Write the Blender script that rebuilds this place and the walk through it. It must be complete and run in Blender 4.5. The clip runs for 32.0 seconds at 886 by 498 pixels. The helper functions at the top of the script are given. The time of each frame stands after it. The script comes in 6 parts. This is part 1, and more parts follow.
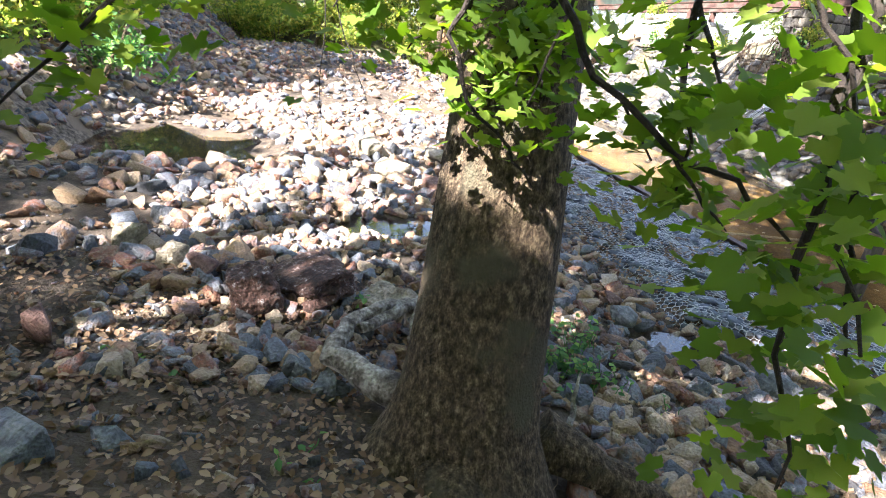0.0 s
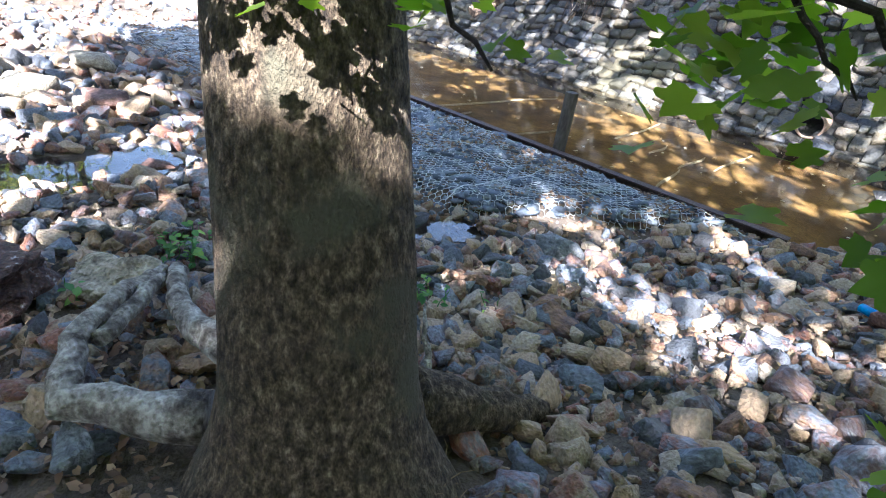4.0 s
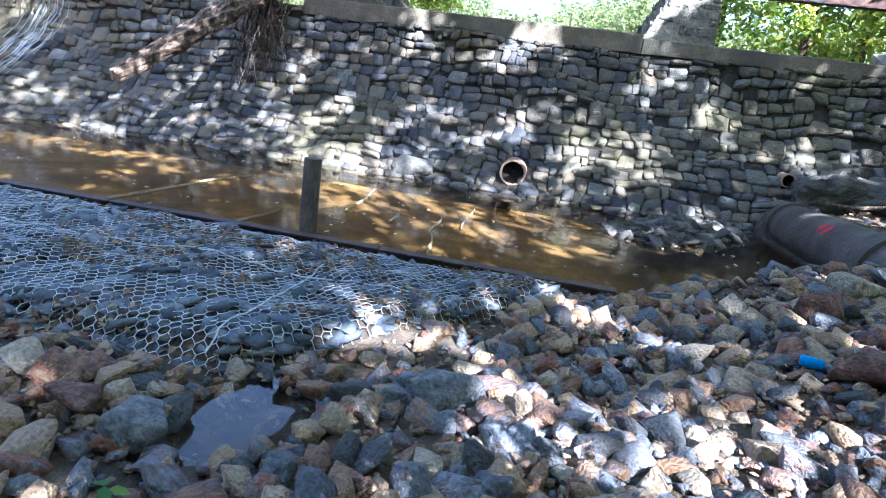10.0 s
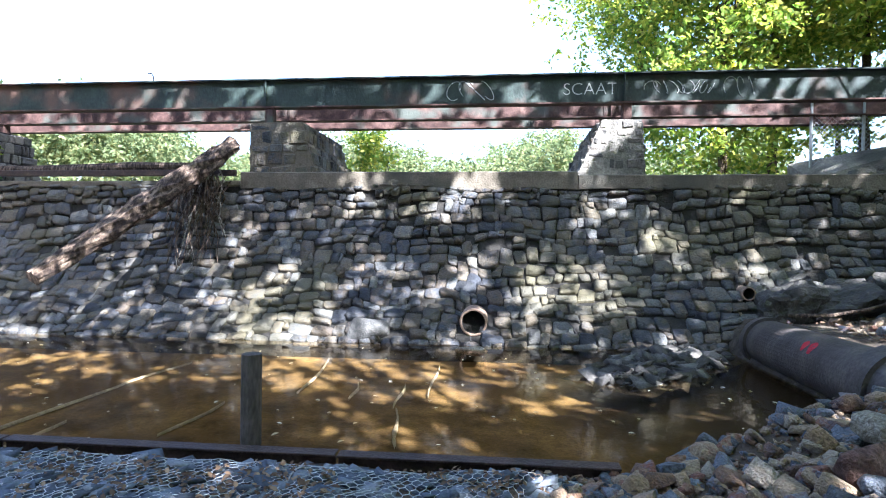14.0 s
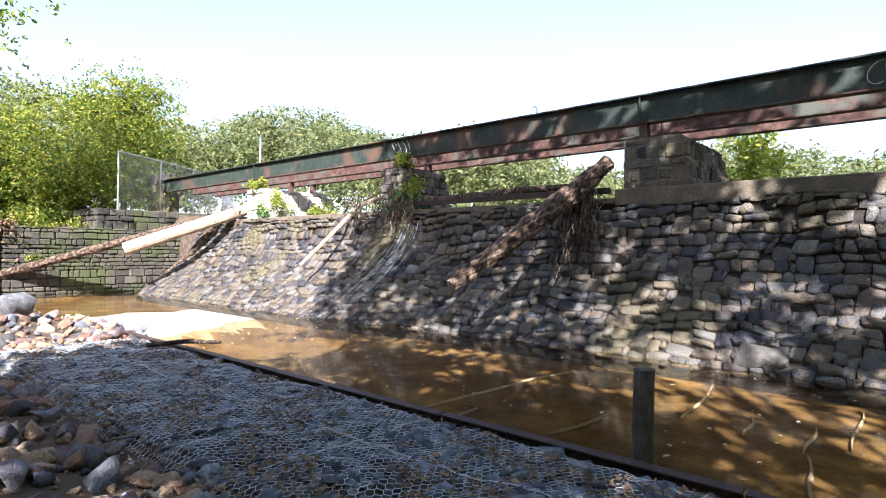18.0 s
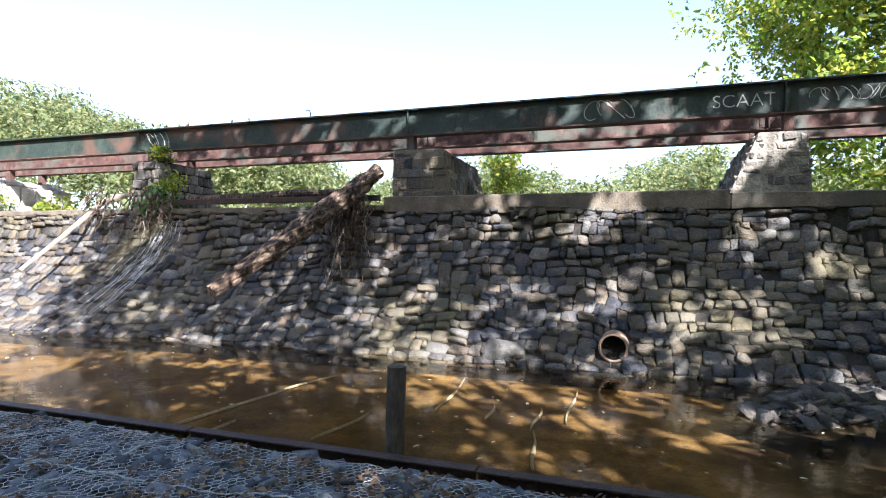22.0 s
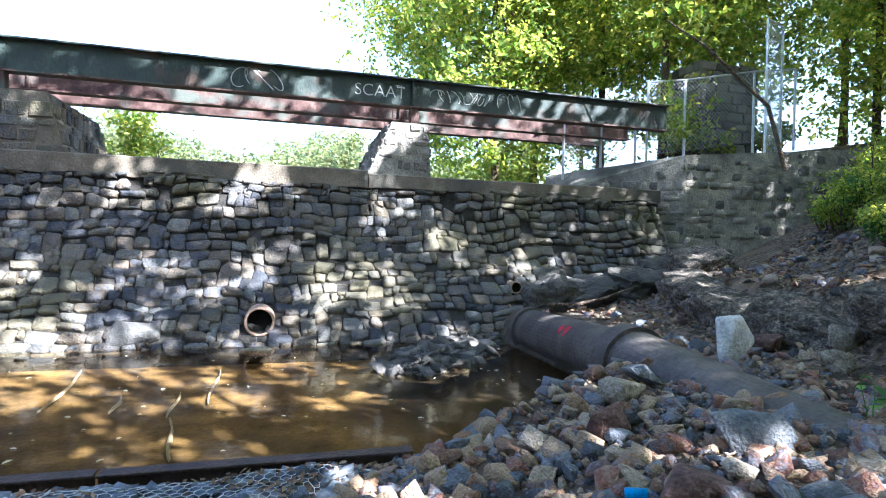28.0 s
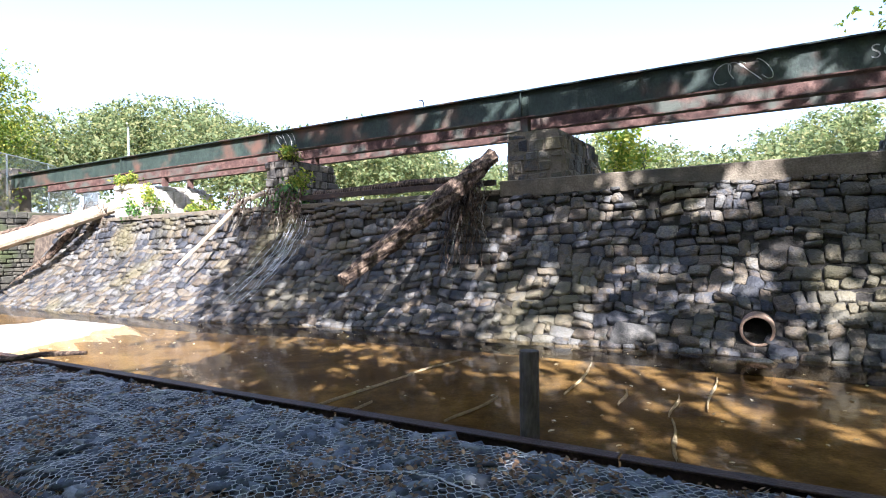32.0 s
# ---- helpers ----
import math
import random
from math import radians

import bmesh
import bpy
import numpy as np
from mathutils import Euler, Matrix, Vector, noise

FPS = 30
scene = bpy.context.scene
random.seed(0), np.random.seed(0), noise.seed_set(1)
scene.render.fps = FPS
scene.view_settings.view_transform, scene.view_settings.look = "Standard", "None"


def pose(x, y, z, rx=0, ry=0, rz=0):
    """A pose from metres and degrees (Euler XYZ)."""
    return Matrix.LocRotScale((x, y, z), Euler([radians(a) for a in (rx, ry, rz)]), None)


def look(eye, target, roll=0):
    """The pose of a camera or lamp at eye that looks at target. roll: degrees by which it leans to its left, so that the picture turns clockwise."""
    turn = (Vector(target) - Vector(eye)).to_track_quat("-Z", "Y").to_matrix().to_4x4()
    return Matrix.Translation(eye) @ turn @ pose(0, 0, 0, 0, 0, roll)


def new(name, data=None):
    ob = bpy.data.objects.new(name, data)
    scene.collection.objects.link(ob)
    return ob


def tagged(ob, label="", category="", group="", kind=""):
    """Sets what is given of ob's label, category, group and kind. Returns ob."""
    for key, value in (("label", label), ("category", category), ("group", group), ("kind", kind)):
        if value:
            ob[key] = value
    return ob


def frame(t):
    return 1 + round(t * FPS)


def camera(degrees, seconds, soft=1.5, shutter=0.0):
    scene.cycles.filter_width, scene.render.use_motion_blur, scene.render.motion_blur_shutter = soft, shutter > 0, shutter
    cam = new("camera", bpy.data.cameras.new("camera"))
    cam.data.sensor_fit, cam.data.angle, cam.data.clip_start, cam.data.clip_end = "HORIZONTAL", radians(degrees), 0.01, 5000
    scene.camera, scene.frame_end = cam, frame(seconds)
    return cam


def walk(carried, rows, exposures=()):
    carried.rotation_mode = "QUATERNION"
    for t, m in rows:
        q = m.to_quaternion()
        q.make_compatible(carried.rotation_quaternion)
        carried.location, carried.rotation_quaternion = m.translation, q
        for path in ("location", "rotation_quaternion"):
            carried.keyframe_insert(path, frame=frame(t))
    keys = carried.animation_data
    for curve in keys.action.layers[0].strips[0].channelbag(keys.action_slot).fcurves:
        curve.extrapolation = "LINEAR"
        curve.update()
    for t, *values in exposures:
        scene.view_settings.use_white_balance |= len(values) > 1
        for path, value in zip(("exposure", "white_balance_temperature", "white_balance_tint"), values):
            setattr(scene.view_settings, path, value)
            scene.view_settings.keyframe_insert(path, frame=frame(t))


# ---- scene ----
cam = camera(76.3, 32.0, 1.1)

PATH = [
    (0, (4.668, -6.142, 2.373), (2.858, -5.681, 1.657), 8.1),
    (0.5, (4.441, -6.159, 2.275), (2.599, -5.801, 1.581), 8.0),
    (1, (4.27, -6.219, 2.253), (2.408, -5.879, 1.608), 5.3),
    (1.5, (4.159, -6.244, 2.238), (2.304, -5.831, 1.616), -1.9),
    (2, (4.061, -6.218, 2.186), (2.247, -5.651, 1.563), -4.7),
    (2.5, (4.032, -6.216, 2.166), (2.406, -5.274, 1.483), -4.9),
    (4.5, (3.468, -6.225, 2.088), (2.308, -4.879, 1.169), 9.5),
    (5, (3.11, -6.224, 1.866), (1.804, -4.98, 1.001), 9.1),
    (5.5, (2.79, -6.203, 1.745), (1.309, -5.143, 0.92), 7.2),
    (6, (2.538, -6.17, 1.686), (0.992, -5.158, 0.919), 6.9),
    (6.5, (2.354, -6.146, 1.63), (0.757, -5.186, 0.902), 6.3),
    (7, (2.216, -6.093, 1.593), (0.608, -5.128, 0.897), 6.5),
    (7.5, (2.101, -6.021, 1.561), (0.549, -4.973, 0.86), 6.7),
    (8, (2.002, -5.905, 1.626), (0.56, -4.707, 0.929), 6.9),
    (8.5, (1.977, -5.803, 1.694), (0.723, -4.401, 1.013), 8.4),
    (9, (1.931, -5.624, 1.671), (1.094, -3.908, 1.074), 9.7),
    (9.5, (1.909, -5.474, 1.677), (1.489, -3.596, 1.133), 9.2),
    (10, (1.957, -5.047, 1.569), (1.659, -3.141, 1.041), 7.6),
    (10.5, (1.98, -4.843, 1.634), (1.7, -2.942, 1.08), 7.1),
    (11, (2.018, -4.582, 1.632), (1.849, -2.663, 1.094), 6.0),
    (11.5, (2.03, -4.379, 1.695), (2.077, -2.449, 1.171), 5.3),
    (12, (1.911, -4.322, 1.726), (1.969, -2.372, 1.286), 4.7),
    (12.5, (1.812, -4.358, 1.777), (1.785, -2.386, 1.44), 3.3),
    (13, (1.816, -4.359, 1.793), (1.681, -2.374, 1.587), 1.5),
    (13.5, (1.834, -4.397, 1.813), (1.678, -2.405, 1.725), 0.7),
    (15.5, (1.72, -4.521, 1.789), (1.155, -2.602, 1.784), 1.0),
    (16, (1.634, -4.55, 1.805), (0.87, -2.702, 1.803), 1.1),
    (16.5, (1.665, -4.575, 1.798), (0.715, -2.815, 1.802), 0.7),
    (17, (1.612, -4.528, 1.788), (0.497, -2.868, 1.798), 0.7),
    (17.5, (1.605, -4.522, 1.783), (0.376, -2.944, 1.793), 0.6),
    (18, (1.591, -4.552, 1.783), (0.279, -3.043, 1.792), 0.5),
    (18.5, (1.589, -4.57, 1.79), (0.204, -3.127, 1.806), 0.4),
    (19, (1.578, -4.57, 1.779), (0.115, -3.207, 1.804), 0.4),
    (19.5, (1.604, -4.568, 1.784), (0.102, -3.248, 1.814), 0.3),
    (20, (1.601, -4.532, 1.786), (0.094, -3.218, 1.82), 0.2),
    (20.5, (1.628, -4.494, 1.776), (0.166, -3.129, 1.813), 0.4),
    (21, (1.703, -4.475, 1.763), (0.429, -2.934, 1.805), 0.7),
    (21.5, (1.757, -4.478, 1.765), (0.789, -2.728, 1.804), 0.6),
    (22, (1.766, -4.49, 1.758), (1.119, -2.599, 1.797), 0.9),
    (22.5, (1.669, -4.483, 1.729), (1.398, -2.501, 1.774), 0.9),
    (23, (1.843, -4.41, 1.706), (1.85, -2.411, 1.748), 1.4),
    (23.5, (1.813, -4.406, 1.744), (2.112, -2.429, 1.763), 1.7),
    (24, (1.903, -4.413, 1.736), (2.465, -2.494, 1.749), 1.5),
    (24.5, (1.954, -4.377, 1.746), (2.758, -2.546, 1.753), 1.4),
    (26.5, (1.852, -4.407, 1.708), (2.922, -2.718, 1.699), 1.9),
    (27, (1.8, -4.409, 1.708), (2.786, -2.669, 1.698), 1.8),
    (27.5, (1.781, -4.393, 1.706), (2.544, -2.544, 1.693), 1.8),
    (28, (1.758, -4.392, 1.708), (2.307, -2.469, 1.687), 1.4),
    (28.5, (1.737, -4.411, 1.711), (2.07, -2.439, 1.687), 1.0),
    (29, (1.726, -4.408, 1.72), (1.841, -2.412, 1.693), 0.5),
    (29.5, (1.602, -4.479, 1.738), (1.484, -2.483, 1.702), 0.4),
    (30, (1.641, -4.498, 1.735), (1.302, -2.528, 1.708), -0.3),
    (30.5, (1.68, -4.493, 1.73), (1.144, -2.566, 1.71), -0.7),
    (31, (1.635, -4.495, 1.726), (0.934, -2.622, 1.709), -1.1),
    (31.5, (1.648, -4.506, 1.725), (0.781, -2.704, 1.712), -1.2),
    (32, (1.619, -4.535, 1.757), (0.615, -2.805, 1.743), -1.2),
]
walk(cam, [(t, look(eye, target, roll)) for t, eye, target, roll in PATH], exposures=[(0, 3.63, 5980, 15), (2, 3.58, 5680, 15), (5, 3.78, 5150, 14), (7, 3.4, 5050, 14), (9, 3.58, 4950, 14), (13, 3.5, 5050, 14), (16.5, 2.63, 5650, 18), (18, 2.53, 5850, 20), (20, 2.28, 5950, 21), (21, 2.33, 5950, 20), (23, 3.18, 5350, 15), (26.5, 3.78, 5250, 14), (28.5, 3.46, 5150, 14), (30, 3.13, 5150, 15), (32, 2.68, 5550, 18)])

# ---- world, sun ----
SUN_FROM = Vector((0.60, -0.80, 0.84)).normalized()
world = bpy.data.worlds.new("world")
scene.world = world
world.use_nodes = True
wn = world.node_tree
sky = wn.nodes.new("ShaderNodeTexSky")
sky.sky_type, sky.sun_disc = "NISHITA", False
sky.dust_density, sky.ozone_density = 2.0, 0.5
sky.sun_elevation = math.asin(SUN_FROM.z)
sky.sun_rotation = math.atan2(SUN_FROM.x, SUN_FROM.y)
haze = wn.nodes.new("ShaderNodeHueSaturation")
haze.inputs["Saturation"].default_value = 0.82
wn.links.new(sky.outputs[0], haze.inputs["Color"])
wn.links.new(haze.outputs[0], wn.nodes["Background"].inputs[0])
wn.nodes["Background"].inputs[1].default_value = 0.074
sun = new("sun", bpy.data.lights.new("sun", "SUN"))
sun.data.energy, sun.data.angle, sun.data.color = 5.0, radians(0.5), (1.0, 0.93, 0.80)
sun.matrix_world = look(SUN_FROM * 40, (0, 0, 0))


# ---- materials ----
def mat(name, stops, scale=3.0, rough=0.85, bump=0.25, fine=40.0, metal=0.0, islands=0.0, objects=0.0, spec=0.3, stretch=(1, 1, 1), detail=6.0,
        blotch=None, blotch_scale=0.6, blotch_at=(0.52, 0.62), space="Object", grime=0.55):
    """A noise-driven surface: stops is the colour ramp; islands and objects mix in a random tone for each piece; blotch is a second, larger stain."""
    m = bpy.data.materials.new(name)
    m.use_nodes = True
    t = m.node_tree
    b = t.nodes["Principled BSDF"]
    b.inputs["Roughness"].default_value, b.inputs["Metallic"].default_value = rough, metal
    b.inputs["Specular IOR Level"].default_value = spec
    if space == "World":
        co = t.nodes.new("ShaderNodeNewGeometry").outputs["Position"]
    else:
        co = t.nodes.new("ShaderNodeTexCoord").outputs["Object"]
    mp = t.nodes.new("ShaderNodeMapping")
    mp.inputs["Scale"].default_value = stretch
    t.links.new(co, mp.inputs[0])
    n1 = t.nodes.new("ShaderNodeTexNoise")
    n1.inputs["Scale"].default_value, n1.inputs["Detail"].default_value, n1.inputs["Roughness"].default_value = scale, detail, 0.65
    t.links.new(mp.outputs[0], n1.inputs["Vector"])
    value = n1.outputs[0]
    if islands or objects:
        if islands:
            rnd = t.nodes.new("ShaderNodeNewGeometry").outputs["Random Per Island"]
        else:
            rnd = t.nodes.new("ShaderNodeObjectInfo").outputs["Random"]
        amount = islands or objects
        mx = t.nodes.new("ShaderNodeMix")
        mx.inputs[0].default_value = amount
        t.links.new(value, mx.inputs[2])
        t.links.new(rnd, mx.inputs[3])
        value = mx.outputs[0]
    ramp = t.nodes.new("ShaderNodeValToRGB")
    while len(ramp.color_ramp.elements) < len(stops):
        ramp.color_ramp.elements.new(0.5)
    for e, (p, c) in zip(ramp.color_ramp.elements, stops):
        e.position, e.color = p, (*c, 1)
    t.links.new(value, ramp.inputs[0])
    colour = ramp.outputs[0]
    n2 = t.nodes.new("ShaderNodeTexNoise")
    n2.inputs["Scale"].default_value, n2.inputs["Detail"].default_value = fine, 4
    t.links.new(mp.outputs[0], n2.inputs["Vector"])
    mul = t.nodes.new("ShaderNodeMix")
    mul.data_type, mul.blend_type = "RGBA", "MULTIPLY"
    mul.inputs[0].default_value = grime
    r2 = t.nodes.new("ShaderNodeValToRGB")
    r2.color_ramp.elements[0].position, r2.color_ramp.elements[1].position = 0.3, 0.65
    r2.color_ramp.elements[0].color = (0.30, 0.29, 0.28, 1)
    t.links.new(n2.outputs[0], r2.inputs[0])
    t.links.new(colour, mul.inputs[6])
    t.links.new(r2.outputs[0], mul.inputs[7])
    colour = mul.outputs[2]
    if blotch:
        n3 = t.nodes.new("ShaderNodeTexNoise")
        n3.inputs["Scale"].default_value, n3.inputs["Detail"].default_value = blotch_scale, 8
        t.links.new(co, n3.inputs["Vector"])
        r3 = t.nodes.new("ShaderNodeValToRGB")
        r3.color_ramp.elements[0].position, r3.color_ramp.elements[1].position = blotch_at
        t.links.new(n3.outputs[0], r3.inputs[0])
        m3 = t.nodes.new("ShaderNodeMix")
        m3.data_type = "RGBA"
        t.links.new(r3.outputs[0], m3.inputs[0])
        t.links.new(colour, m3.inputs[6])
        m3.inputs[7].default_value = (*blotch, 1)
        colour = m3.outputs[2]
    t.links.new(colour, b.inputs["Base Color"])
    bp = t.nodes.new("ShaderNodeBump")
    bp.inputs["Strength"].default_value, bp.inputs["Distance"].default_value = bump, 0.03
    add = t.nodes.new("ShaderNodeMath")
    add.operation = "ADD"
    t.links.new(n1.outputs[0], add.inputs[0])
    t.links.new(n2.outputs[0], add.inputs[1])
    t.links.new(add.outputs[0], bp.inputs["Height"])
    t.links.new(bp.outputs[0], b.inputs["Normal"])
    return m


def leafy(name, a, b, c, trans=0.35):
    """Leaves: a tone for each leaf, some light let through."""
    m = bpy.data.materials.new(name)
    m.use_nodes = True
    t = m.node_tree
    p = t.nodes["Principled BSDF"]
    g = t.nodes.new("ShaderNodeNewGeometry")
    r = t.nodes.new("ShaderNodeValToRGB")
    r.color_ramp.elements.new(0.5)
    for e, (q, col) in zip(r.color_ramp.elements, ((0, a), (0.55, b), (1, c))):
        e.position, e.color = q, (*col, 1)
    t.links.new(g.outputs["Random Per Island"], r.inputs[0])
    t.links.new(r.outputs[0], p.inputs["Base Color"])
    p.inputs["Roughness"].default_value = 0.6
    p.inputs["Specular IOR Level"].default_value = 0.15
    tr = t.nodes.new("ShaderNodeBsdfTranslucent")
    hs = t.nodes.new("ShaderNodeHueSaturation")
    hs.inputs["Value"].default_value, hs.inputs["Saturation"].default_value = 1.9, 1.15
    t.links.new(r.outputs[0], hs.inputs["Color"])
    t.links.new(hs.outputs[0], tr.inputs[0])
    mx = t.nodes.new("ShaderNodeMixShader")
    mx.inputs[0].default_value = trans
    t.links.new(p.outputs[0], mx.inputs[1])
    t.links.new(tr.outputs[0], mx.inputs[2])
    t.links.new(mx.outputs[0], t.nodes["Material Output"].inputs[0])
    return m


def water_mat(name, tint, rough=0.03, ripple=7.0, strength=0.05, turbid=0.0, cloud=(0.4, 0.3, 0.18), ior=1.36):
    """Water that lets tinted light through and mirrors what is round it."""
    m = bpy.data.materials.new(name)
    m.use_nodes = True
    t = m.node_tree
    t.nodes.remove(t.nodes["Principled BSDF"])
    see, gloss, mix, fr, silt, murk = (t.nodes.new("ShaderNode" + k) for k in ("BsdfTransparent", "BsdfGlossy", "MixShader", "Fresnel", "BsdfDiffuse", "MixShader"))
    silt.inputs[0].default_value = (*cloud, 1)
    murk.inputs[0].default_value = turbid
    t.links.new(see.outputs[0], murk.inputs[1])
    t.links.new(silt.outputs[0], murk.inputs[2])
    see.inputs[0].default_value = (*tint, 1)
    gloss.inputs["Roughness"].default_value = rough
    fr.inputs["IOR"].default_value = ior
    n = t.nodes.new("ShaderNodeTexNoise")
    n.inputs["Scale"].default_value, n.inputs["Detail"].default_value = ripple, 3
    co = t.nodes.new("ShaderNodeNewGeometry")
    t.links.new(co.outputs["Position"], n.inputs["Vector"])
    bp = t.nodes.new("ShaderNodeBump")
    bp.inputs["Strength"].default_value, bp.inputs["Distance"].default_value = strength, 0.03
    t.links.new(n.outputs[0], bp.inputs["Height"])
    t.links.new(bp.outputs[0], gloss.inputs["Normal"])
    t.links.new(bp.outputs[0], fr.inputs["Normal"])
    t.links.new(fr.outputs[0], mix.inputs[0])
    t.links.new(murk.outputs[0], mix.inputs[1])
    t.links.new(gloss.outputs[0], mix.inputs[2])
    t.links.new(mix.outputs[0], t.nodes["Material Output"].inputs[0])
    return m


ROCKS = [(0.0, (0.04, 0.032, 0.03)), (0.2, (0.075, 0.078, 0.088)), (0.29, (0.15, 0.165, 0.20)), (0.36, (0.26, 0.15, 0.085)), (0.43, (0.11, 0.068, 0.062)),
         (0.50, (0.20, 0.215, 0.25)), (0.57, (0.20, 0.082, 0.05)), (0.64, (0.30, 0.23, 0.16)), (0.74, (0.32, 0.215, 0.13)), (0.9, (0.36, 0.31, 0.25))]
M_ROCK = mat("river_rock", ROCKS, 13, 0.72, 0.9, 60, islands=0.74, grime=0.62)
M_ROCK_ONE = mat("river_rock_single", ROCKS, 3, 0.72, 0.8, 11, objects=0.74, grime=0.6)
M_SOIL = mat("gravel_soil", [(0.3, (0.022, 0.016, 0.012)), (0.5, (0.065, 0.049, 0.036)), (0.7, (0.14, 0.108, 0.082))], 6, 0.95, 0.9, 60, space="World",
             blotch=(0.08, 0.056, 0.037), blotch_scale=0.8)
WALLTONES = [(0.10, (0.016, 0.016, 0.018)), (0.28, (0.038, 0.041, 0.05)), (0.40, (0.094, 0.071, 0.047)), (0.50, (0.05, 0.055, 0.067)), (0.60, (0.13, 0.104, 0.071)), (0.74, (0.105, 0.107, 0.11)), (0.92, (0.24, 0.20, 0.14))]
M_STONE = mat("wall_stone", WALLTONES, 7, 0.62, 1.0, 30, islands=0.6, space="World", blotch=(0.09, 0.078, 0.042), blotch_scale=0.5, blotch_at=(0.5, 0.72), grime=0.7)
M_STONE_ONE = mat("wall_stone_single", WALLTONES, 7, 0.62, 1.0, 30, objects=0.6, space="World", blotch=(0.09, 0.078, 0.042), blotch_scale=0.5, blotch_at=(0.5, 0.72), grime=0.7)
M_LIME = mat("pale_limed_concrete", [(0.3, (0.30, 0.27, 0.23)), (0.5, (0.46, 0.43, 0.38)), (0.7, (0.6, 0.57, 0.52))], 4, 0.85, 0.5, 30, space="World", blotch=(0.16, 0.14, 0.11), blotch_scale=1.1, blotch_at=(0.55, 0.7))
M_PIER = mat("pier_stone", [(0.12, (0.05, 0.047, 0.045)), (0.36, (0.10, 0.092, 0.082)), (0.55, (0.17, 0.15, 0.125)), (0.75, (0.22, 0.20, 0.17)), (0.95, (0.34, 0.30, 0.25))], 6, 0.8, 0.8, 28, objects=0.55, space="World")
M_WEST = mat("mossy_wall_stone", [(0.2, (0.022, 0.022, 0.018)), (0.45, (0.05, 0.048, 0.04)), (0.65, (0.085, 0.078, 0.062)), (0.9, (0.15, 0.135, 0.105))], 3, 0.85, 0.9, 20, objects=0.35, space="World", blotch=(0.045, 0.055, 0.022), blotch_scale=0.7, blotch_at=(0.48, 0.6))
M_MORTAR = mat("old_mortar", [(0.3, (0.012, 0.011, 0.010)), (0.7, (0.045, 0.040, 0.034))], 6, 0.95, 0.8, 30)
M_CAP = mat("weathered_concrete", [(0.25, (0.075, 0.062, 0.046)), (0.5, (0.135, 0.112, 0.083)), (0.75, (0.21, 0.18, 0.138))], 3, 0.9, 0.5, 30, space="World",
            blotch=(0.06, 0.056, 0.045), blotch_scale=0.9, blotch_at=(0.5, 0.68))
M_ABUT = mat("abutment_concrete", [(0.25, (0.13, 0.12, 0.105)), (0.5, (0.27, 0.245, 0.205)), (0.75, (0.42, 0.375, 0.31))], 3.4, 0.9, 0.9, 25, space="World",
             blotch=(0.05, 0.05, 0.046), blotch_scale=0.7, blotch_at=(0.5, 0.66))
M_GREEN = mat("green_paint_rusting", [(0.3, (0.013, 0.021, 0.019)), (0.55, (0.027, 0.040, 0.034)), (0.8, (0.052, 0.066, 0.053))], 3, 0.6, 0.2, 25, space="World",
              blotch=(0.08, 0.045, 0.033), blotch_scale=1.0, blotch_at=(0.53, 0.68), stretch=(1, 1, 0.6))
M_RUST = mat("rusted_red_steel", [(0.3, (0.032, 0.017, 0.015)), (0.5, (0.068, 0.035, 0.029)), (0.7, (0.15, 0.09, 0.072))], 4, 0.8, 0.3, 30, space="World",
             blotch=(0.06, 0.066, 0.055), blotch_scale=1.3, blotch_at=(0.52, 0.64))
M_STEELEDGE = mat("rusty_sheet_steel", [(0.3, (0.02, 0.014, 0.012)), (0.55, (0.05, 0.03, 0.024)), (0.75, (0.10, 0.064, 0.048))], 5, 0.5, 0.3, 40)
M_PIPE = mat("old_clay_pipe", [(0.3, (0.042, 0.034, 0.031)), (0.5, (0.078, 0.065, 0.06)), (0.7, (0.135, 0.113, 0.096))], 3, 0.55, 0.2, 30)
M_PIPEIN = mat("rusty_pipe", [(0.3, (0.16, 0.10, 0.07)), (0.7, (0.38, 0.27, 0.20))], 6, 0.85, 0.3, 40)
M_BARK = mat("brown_flaking_bark", [(0.34, (0.02, 0.013, 0.008)), (0.44, (0.065, 0.044, 0.026)), (0.54, (0.125, 0.088, 0.054)), (0.68, (0.28, 0.215, 0.14))], 34, 0.95, 1.0, 120, stretch=(1, 1, 0.6),
             blotch=(0.075, 0.066, 0.042), blotch_scale=3.2, blotch_at=(0.54, 0.66), grime=0.85)
M_ROOT = mat("pale_bare_root", [(0.36, (0.055, 0.042, 0.032)), (0.46, (0.17, 0.145, 0.12)), (0.62, (0.40, 0.37, 0.32))], 11, 0.85, 1.0, 48, grime=0.75)
M_DRIFT = mat("weathered_driftwood", [(0.38, (0.018, 0.011, 0.008)), (0.48, (0.06, 0.039, 0.027)), (0.62, (0.22, 0.16, 0.115))], 12, 0.9, 1.0, 55, stretch=(1.6, 0.45, 0.6), grime=0.8)
M_STRAW = mat("dry_straw", [(0.3, (0.16, 0.10, 0.055)), (0.7, (0.38, 0.27, 0.15))], 20, 0.9, 0.3, 60)
M_POST = mat("dark_weathered_post", [(0.3, (0.035, 0.03, 0.027)), (0.5, (0.075, 0.064, 0.055)), (0.7, (0.13, 0.11, 0.095))], 6, 0.85, 0.5, 40, stretch=(1, 1, 0.3))
